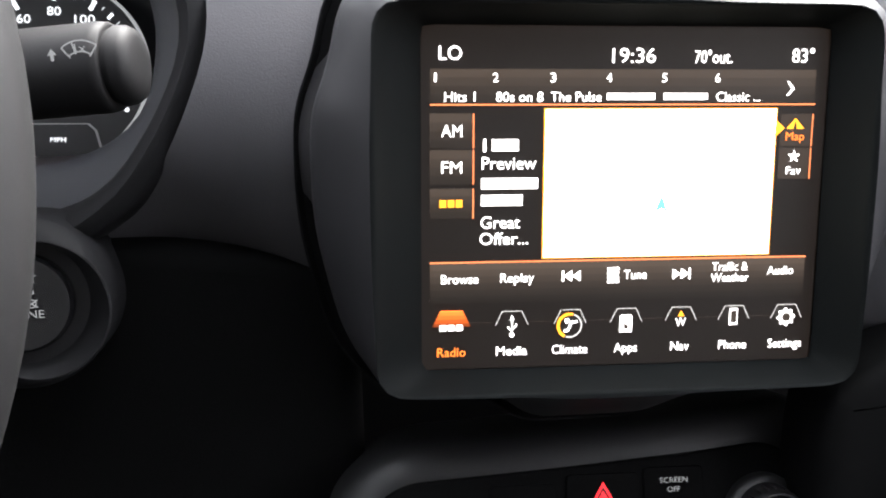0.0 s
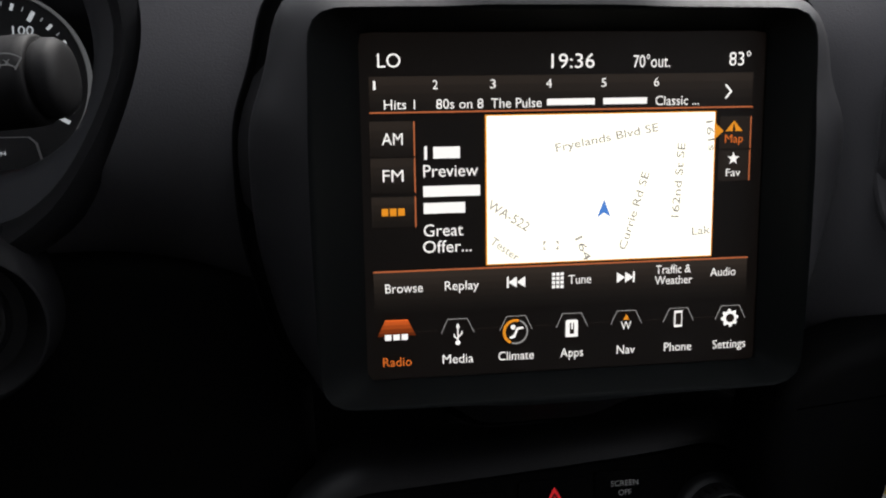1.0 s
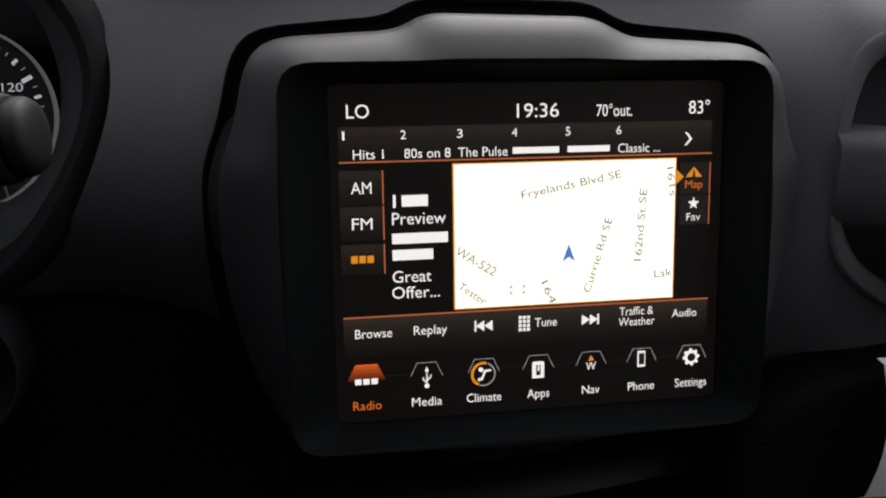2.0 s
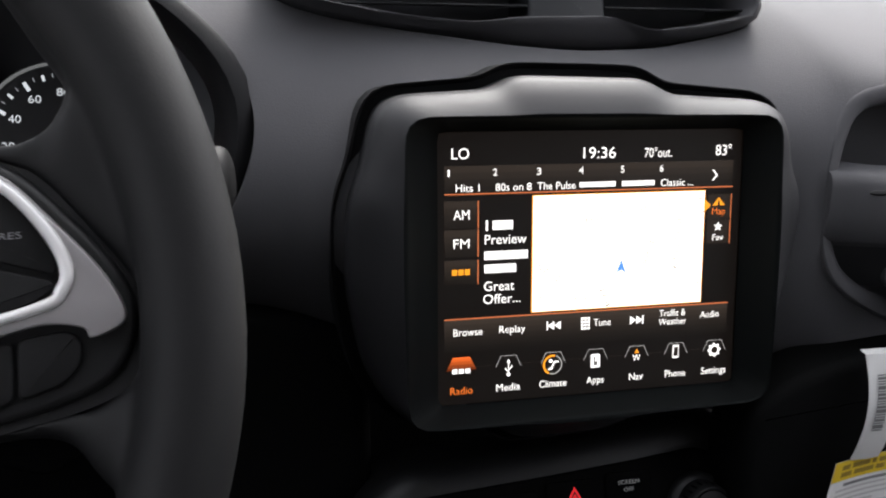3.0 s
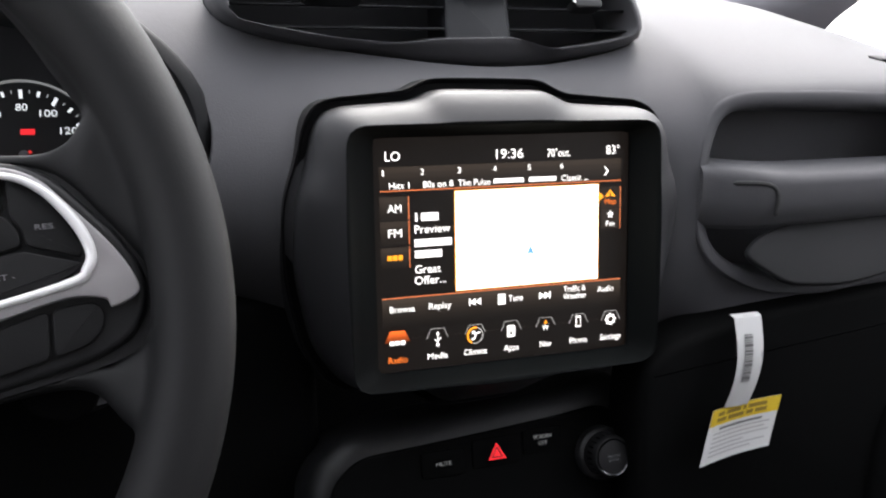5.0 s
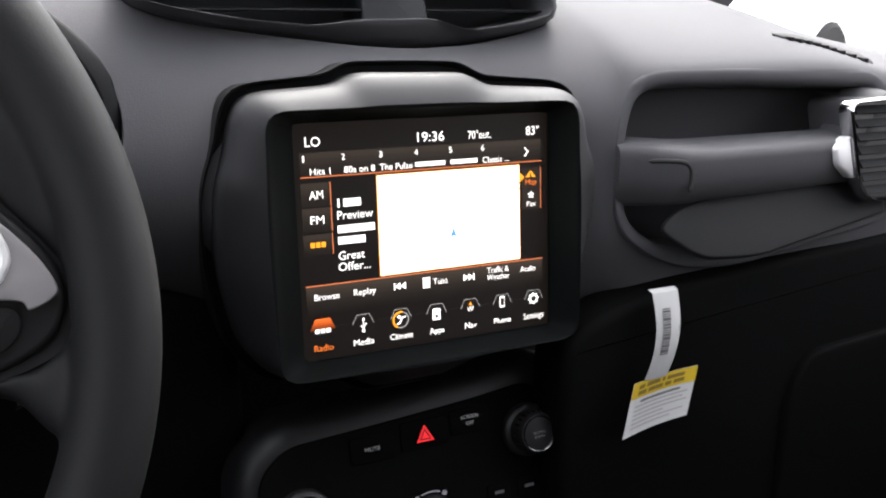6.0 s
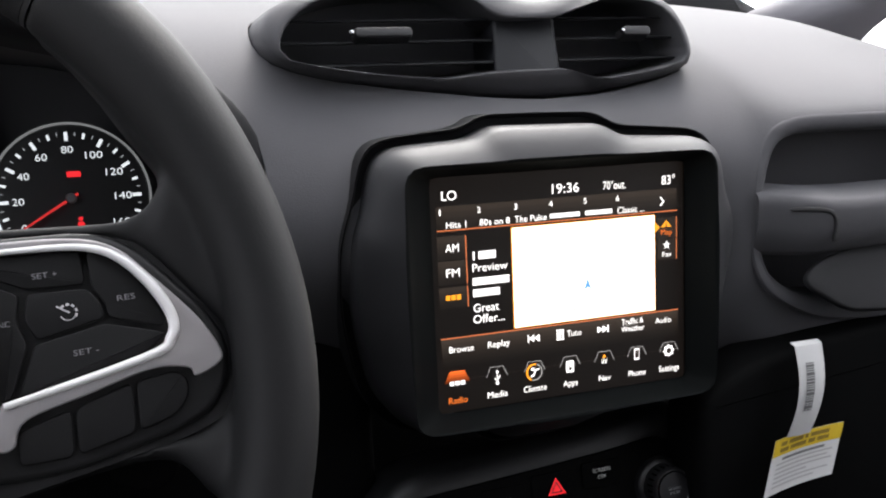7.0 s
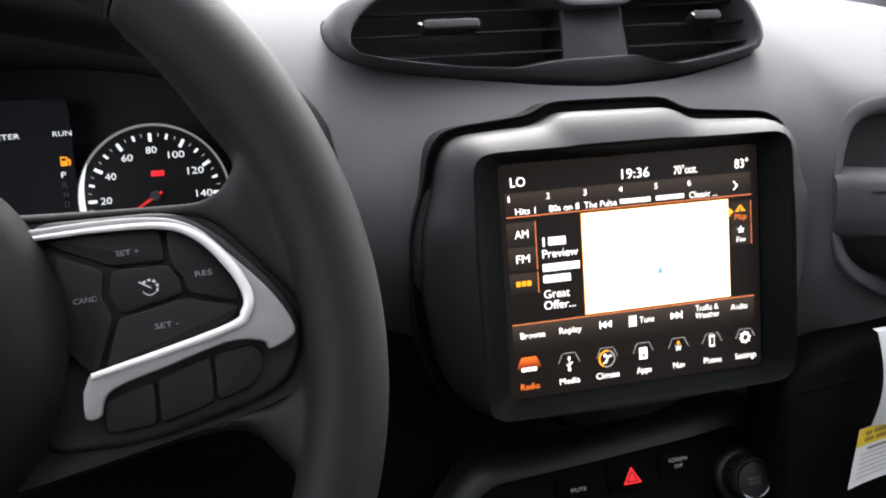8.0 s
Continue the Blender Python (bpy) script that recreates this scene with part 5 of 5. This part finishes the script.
for outline in ([(0.0945, -0.0150), (0.1135, -0.0095), (0.1135, -0.0270), (0.0945, -0.0280)], [(0.1148, -0.0090), (0.1355, -0.0025), (0.1355, -0.0215), (0.1148, -0.0268)], [(0.1368, -0.0022), (0.1520, 0.0000), (0.1560, -0.0040), (0.1555, -0.0110), (0.1500, -0.0170), (0.1368, -0.0212)]):
    part("button", slab(rounded(outline, 0.0030, 3), in_wheel(0.0118), 0.004, 0.0010), RUBBER_BUTTON, wheel, angle=60)
part("airbag_cover", lathe([(0.090, -0.012), (0.093, 0.004), (0.0925, 0.018), (0.086, 0.031), (0.070, 0.040), (0.040, 0.046), (0.0001, 0.048)], in_wheel(0.0) @ Matrix.Translation((-0.008, 0.013, 0.0)) @ Matrix.Diagonal((1.0, 0.92, 1.0, 1.0)), 48), AIRBAG, wheel, "black padded airbag cover")
part("paddle", slab(rounded([(0.120, -0.026), (0.149, -0.022), (0.153, -0.038), (0.143, -0.050), (0.122, -0.044)], 0.008), in_wheel(-0.016), 0.006, 0.002), LOWER, wheel, "black paddle behind the spoke")
shroud = []
for f in np.linspace(0, 1, 6):
    cx = WC[0] + 0.0 * f
    y, w = -0.150 + 0.27 * f, -0.052 - 0.035 * f
    shroud.append([S(cx + (0.070 - 0.004 * f) * math.copysign(abs(math.cos(a)) ** 0.7, math.cos(a)), y, w + (0.052 + 0.012 * f) * math.copysign(abs(math.sin(a)) ** 0.7, math.sin(a))) for a in (2 * math.pi * k / 28 for k in range(28))])
column = tagged(part("steering_column", grid(shroud, True, None, (True, True)), LOWER), "black plastic steering column cover behind the wheel", "steering column")

# ---- wiper stalk ----
stalk = empty("wiper_stalk", S(-0.20, -0.07, 0.01))
tagged(stalk, "black wiper stalk with white wiper marks", "stalk")
a, b = S(-0.255, -0.014, -0.019), S(-0.1165, -0.038, -0.0065)
d = (b - a).normalized()
part("arm", tube([a, a + d * 0.06, a + d * 0.085, a + d * 0.0925, a + d * 0.0935, a + d * 0.102, b - d * 0.014, b - d * 0.0105, b - d * 0.0098], [0.008, 0.0100, 0.0150, 0.0176, 0.0164, 0.0165, 0.0165, 0.0160, 0.0146], 28), RUBBER_BUTTON, stalk, "black stalk arm with a stepped collar", angle=60)
part("end_ring", tube([b - d * 0.0105, b - d * 0.0078, b - d * 0.0074, b - d * 0.0040, b - d * 0.0018, b - d * 0.0004, b], [0.0135, 0.0135, 0.0146, 0.0142, 0.0128, 0.0095, 0.0050], 28), RUBBER_BUTTON, stalk, "turning end cap", angle=60)
zv = (Vector((-0.11, -0.37, 1.16)) - b)
zv = (zv - d * zv.dot(d)).normalized()
yv = zv.cross(d)
SM = Matrix((( d.x, yv.x, zv.x, 0), (d.y, yv.y, zv.y, 0), (d.z, yv.z, zv.z, 0), (0, 0, 0, 1)))
SM = Matrix.Translation(b - d * 0.0150 + zv * 0.0163 + yv * 0.0048) @ SM
for r in (0.0100, 0.0062):
    part("wiper_mark", grid([[SM @ Vector((q * math.cos(radians(t)), q * math.sin(radians(t)) - 0.006, 0.0002)) for t in np.linspace(52, 128, 12)] for q in (r, r + 0.0005)]), BACKLIT, stalk, "white wiper mark", smooth=False)
for t in (52, 128, 104):
    part("wiper_mark", rect(SM @ Matrix.Translation((0, -0.006, 0.0002)) @ Matrix.Rotation(radians(t), 4, "Z") @ Matrix.Translation((0.0080, 0, 0)), 0.0046, 0.0005, 0.0001), BACKLIT, stalk, smooth=False)
lettering("word", "1x", SM @ Matrix.Translation((0.0005, 0.0016, 0.0002)), 0.0040, 0.0030, BACKLIT, stalk, 0.0002)
part("arrow_mark", slab([Vector(p) for p in ((-0.0006, -0.0020), (0.0006, -0.0020), (0.0006, 0.0), (0.0017, 0.0), (0.0, 0.0022), (-0.0017, 0.0), (-0.0006, 0.0))], SM @ Matrix.Translation((-0.0100, 0.0, 0.0002)), 0.0001), BACKLIT, stalk, smooth=False)

# ---- engine start button ----
start = empty("start_button", S(-0.188, 0.03, -0.11))
tagged(start, "round black engine start button in a grey bezel", "push button")
SB = facing(-0.1875, 0.0260, -0.1085, 2, 4) @ Matrix.Diagonal((0.70, 0.70, 0.8, 1.0))
bezel_rings = [[SB @ Vector((cx + q * math.cos(2 * math.pi * k / 48), cy + q * math.sin(2 * math.pi * k / 48), z)) for k in range(48)] for cx, cy, q, z in ((0, 0, 0.056, -0.05), (0, 0, 0.056, -0.001), (0, 0, 0.0548, 0.0015), (0.0110, -0.0032, 0.0450, 0.0105), (0.0110, -0.0032, 0.0436, 0.0108), (0.0095, -0.0028, 0.0420, 0.0070), (0.0, 0.0, 0.0400, -0.0040))]
part("bezel", grid(bezel_rings, True), HOOD, start, "dark grey ring round the button, deeper on top", angle=50)
part("well", lathe([(0.042, -0.004), (0.026, -0.006), (0.0255, 0.0)], SB, 48, None, (True, False)), BLACK, start)
cap = part("cap", lathe([(0.0315, -0.006), (0.0315, 0.002), (0.0295, 0.0045), (0.0001, 0.0040)], SB, 40), GLOSS, start, "glossy black cap")
for text, y, wid in (("START", 0.0160, 0.0220), ("STOP", 0.0066, 0.0180), ("ENGINE", -0.0062, 0.0285)):
    lettering("word", text, SB @ Matrix.Translation((0.0, y, 0.0052)), wid, 0.0050, BACKLIT, cap, 0.0003)
for s in (-1, 1):
    part("cross_mark", rect(SB @ Matrix.Translation((0.0072, 0.0004, 0.0056)) @ Matrix.Rotation(radians(35 * s), 4, "Z"), 0.0086, 0.0009, 0.0001), BACKLIT, cap, smooth=False)
part("lock_mark", grid([[SB @ Vector((0.0072 + q * math.cos(t), 0.0004 + q * math.sin(t), 0.0056)) for t in np.linspace(0, 2 * math.pi, 24)] for q in (0.0022, 0.0029)]), BACKLIT, cap, smooth=False)

# ---- the lot outside ----
TYRE = material("tyre_rubber", (0.02, 0.02, 0.02), 0.8)
DARKGLASS = material("dark_car_glass", (0.02, 0.024, 0.026), 0.08)
LAMP = material("lamp_glass", (0.55, 0.56, 0.58), 0.15, metal=0.4)


def car(name, paint, rough, at, turn, length, width, height, label):
    """A parked car with its nose towards -y of its own frame."""
    root = empty(name, (at[0], at[1], 0.0))
    tagged(root, label, "car", group="parked cars")
    M = pose(at[0], at[1], 0, 0, 0, turn)
    body_mat = material("car_paint", paint, rough, coat=0.25, vary=0.03)
    hl, hw = length / 2, width / 2
    belt = height * 0.60
    sections = [(-hl, 0.80, 0.42, belt * 0.72), (-hl + 0.06, 0.93, 0.26, belt * 0.84), (-hl + 0.35, 0.98, 0.20, belt * 0.92), (-hl * 0.45, 1.0, 0.20, belt * 1.0), (0.0, 1.0, 0.20, belt * 1.02), (hl * 0.6, 1.0, 0.20, belt * 1.05), (hl - 0.25, 0.97, 0.22, belt * 1.05), (hl - 0.04, 0.90, 0.30, belt * 0.95), (hl, 0.80, 0.42, belt * 0.8)]
    rows = []
    for y, ws, z0, z1 in sections:
        w = hw * ws
        prof = [(-w * 0.92, z0), (-w, z0 + 0.12), (-w, z0 + (z1 - z0) * 0.62), (-w * 0.96, z1 - 0.05), (-w * 0.84, z1), (0, z1 + 0.03), (w * 0.84, z1), (w * 0.96, z1 - 0.05), (w, z0 + (z1 - z0) * 0.62), (w, z0 + 0.12), (w * 0.92, z0), (0, z0 - 0.02)]
        rows.append([M @ Vector((x, y, z)) for x, z in prof])
    body = part("body", grid(rows, True, None, (True, True)), body_mat, root, angle=35)
    cab = []
    for y, ws, z in ((-hl * 0.42, 0.84, belt), (-hl * 0.12, 0.74, height - 0.06), (hl * 0.10, 0.73, height), (hl * 0.60, 0.72, height - 0.03), (hl * 0.88, 0.80, belt * 1.02)):
        cab.append([M @ Vector((x * hw * ws, y, z + dz)) for x, dz in ((-1.0, -0.05), (-0.92, 0.0), (0, 0.03), (0.92, 0.0), (1.0, -0.05))])
    part("roof", grid(cab), body_mat, root, angle=35)
    for s in (-1, 1):
        win = [[M @ Vector((s * hw * a, y, z)) for y, a, z in ((-hl * 0.36, 0.90, belt * 1.0), (-hl * 0.08, 0.79, height - 0.11), (hl * 0.55, 0.77, height - 0.12), (hl * 0.82, 0.88, belt * 1.04))]]
        low = [[M @ Vector((s * hw * 0.955, y, belt * 1.0)) for y in (-hl * 0.36, -hl * 0.08, hl * 0.55, hl * 0.82)]]
        part("window", grid(win + low), DARKGLASS, root, smooth=False)
        part("mirror", slab(box_outline(-0.10, -0.07, 0.10, 0.07, 0.04), M @ Matrix.Translation((s * (hw + 0.07), -hl * 0.30, belt + 0.06)) @ Matrix.Rotation(radians(90), 4, "X"), 0.10, 0.03), body_mat, root)
        part("headlight", slab(box_outline(-0.17, -0.075, 0.17, 0.075, 0.05), M @ Matrix.Translation((s * hw * 0.66, -hl - 0.012, belt * 0.68)) @ Matrix.Rotation(radians(84), 4, "X"), 0.10, 0.02), LAMP, root, "clear headlight")
        for y in (-hl * 0.60, hl * 0.60):
            wm = M @ Matrix.Translation((s * (hw - 0.10), y, 0.33)) @ Matrix.Rotation(radians(90 * s), 4, "Y")
            wh = part("wheel", lathe([(0.20, 0.10), (0.30, 0.115), (0.33, 0.09), (0.33, -0.09), (0.30, -0.10), (0.2, -0.1)], wm, 28), TYRE, root, "black tyre")
            part("rim", lathe([(0.0001, 0.085), (0.06, 0.09), (0.19, 0.07), (0.21, 0.105)], wm, 28), LAMP, wh)
    shield = [[M @ Vector((x * hw * a, y, z)) for x in (-0.95, -0.5, 0, 0.5, 0.95)] for y, a, z in ((-hl * 0.44, 0.86, belt + 0.02), (-hl * 0.14, 0.76, height - 0.07))]
    part("windscreen", grid(shield), DARKGLASS, root)
    for k in range(5):
        part("grille_bar", slab(box_outline(-hw * 0.42, -0.012, hw * 0.42, 0.012, 0.006), M @ Matrix.Translation((0, -hl - 0.015, belt * 0.52 + 0.04 * k)) @ Matrix.Rotation(radians(86), 4, "X"), 0.03, 0.005), GASKET, root)
    part("bumper", slab(box_outline(-hw * 0.86, -0.11, hw * 0.86, 0.11, 0.05), M @ Matrix.Translation((0, -hl - 0.03, 0.40)) @ Matrix.Rotation(radians(88), 4, "X"), 0.2, 0.04), body_mat, root)
    return root


car("car", (0.62, 0.30, 0.01), 0.3, (2.65, 14.1), 4, 4.3, 1.8, 1.45, "yellow car parked in the lot ahead")
car("car", (0.20, 0.02, 0.02), 0.3, (4.55, 14.3), 4, 4.4, 1.8, 1.45, "red car parked in the lot ahead")
car("car", (0.055, 0.057, 0.062), 0.3, (5.7, 7.95), -82, 4.7, 1.9, 1.45, "dark silver car parked across the lot")
car("car", (0.80, 0.80, 0.80), 0.35, (5.65, 5.2), -70, 4.6, 1.85, 1.50, "white car parked beside a silver one")
car("car", (0.035, 0.036, 0.04), 0.3, (0.95, 13.4), 3, 4.4, 1.8, 1.5, "black car parked in the lot ahead")
sign = empty("sign_board", (1.17, 6.6, 0))
tagged(sign, "small white sign board on a post in the lot", "sign")
part("board", slab(box_outline(-0.20, -0.13, 0.20, 0.13, 0.02), pose(1.17, 6.6, 0.92, 90), 0.02, 0.004), PAPER, sign)
part("post", tube([(1.17, 6.61, 0.0), (1.17, 6.61, 0.8)], 0.025, 10), GASKET, sign)

# wiper on the glass
wiper = empty("windshield_wiper", (0.3, 0.46, 1.16))
tagged(wiper, "black windshield wiper resting at the cowl", "wiper")
part("arm", tube([(0.52, 0.50, 1.135), (0.40, 0.47, 1.160), (0.24, 0.455, 1.168), (0.10, 0.45, 1.170)], [0.010, 0.008, 0.006, 0.004], 8), GASKET, wiper)
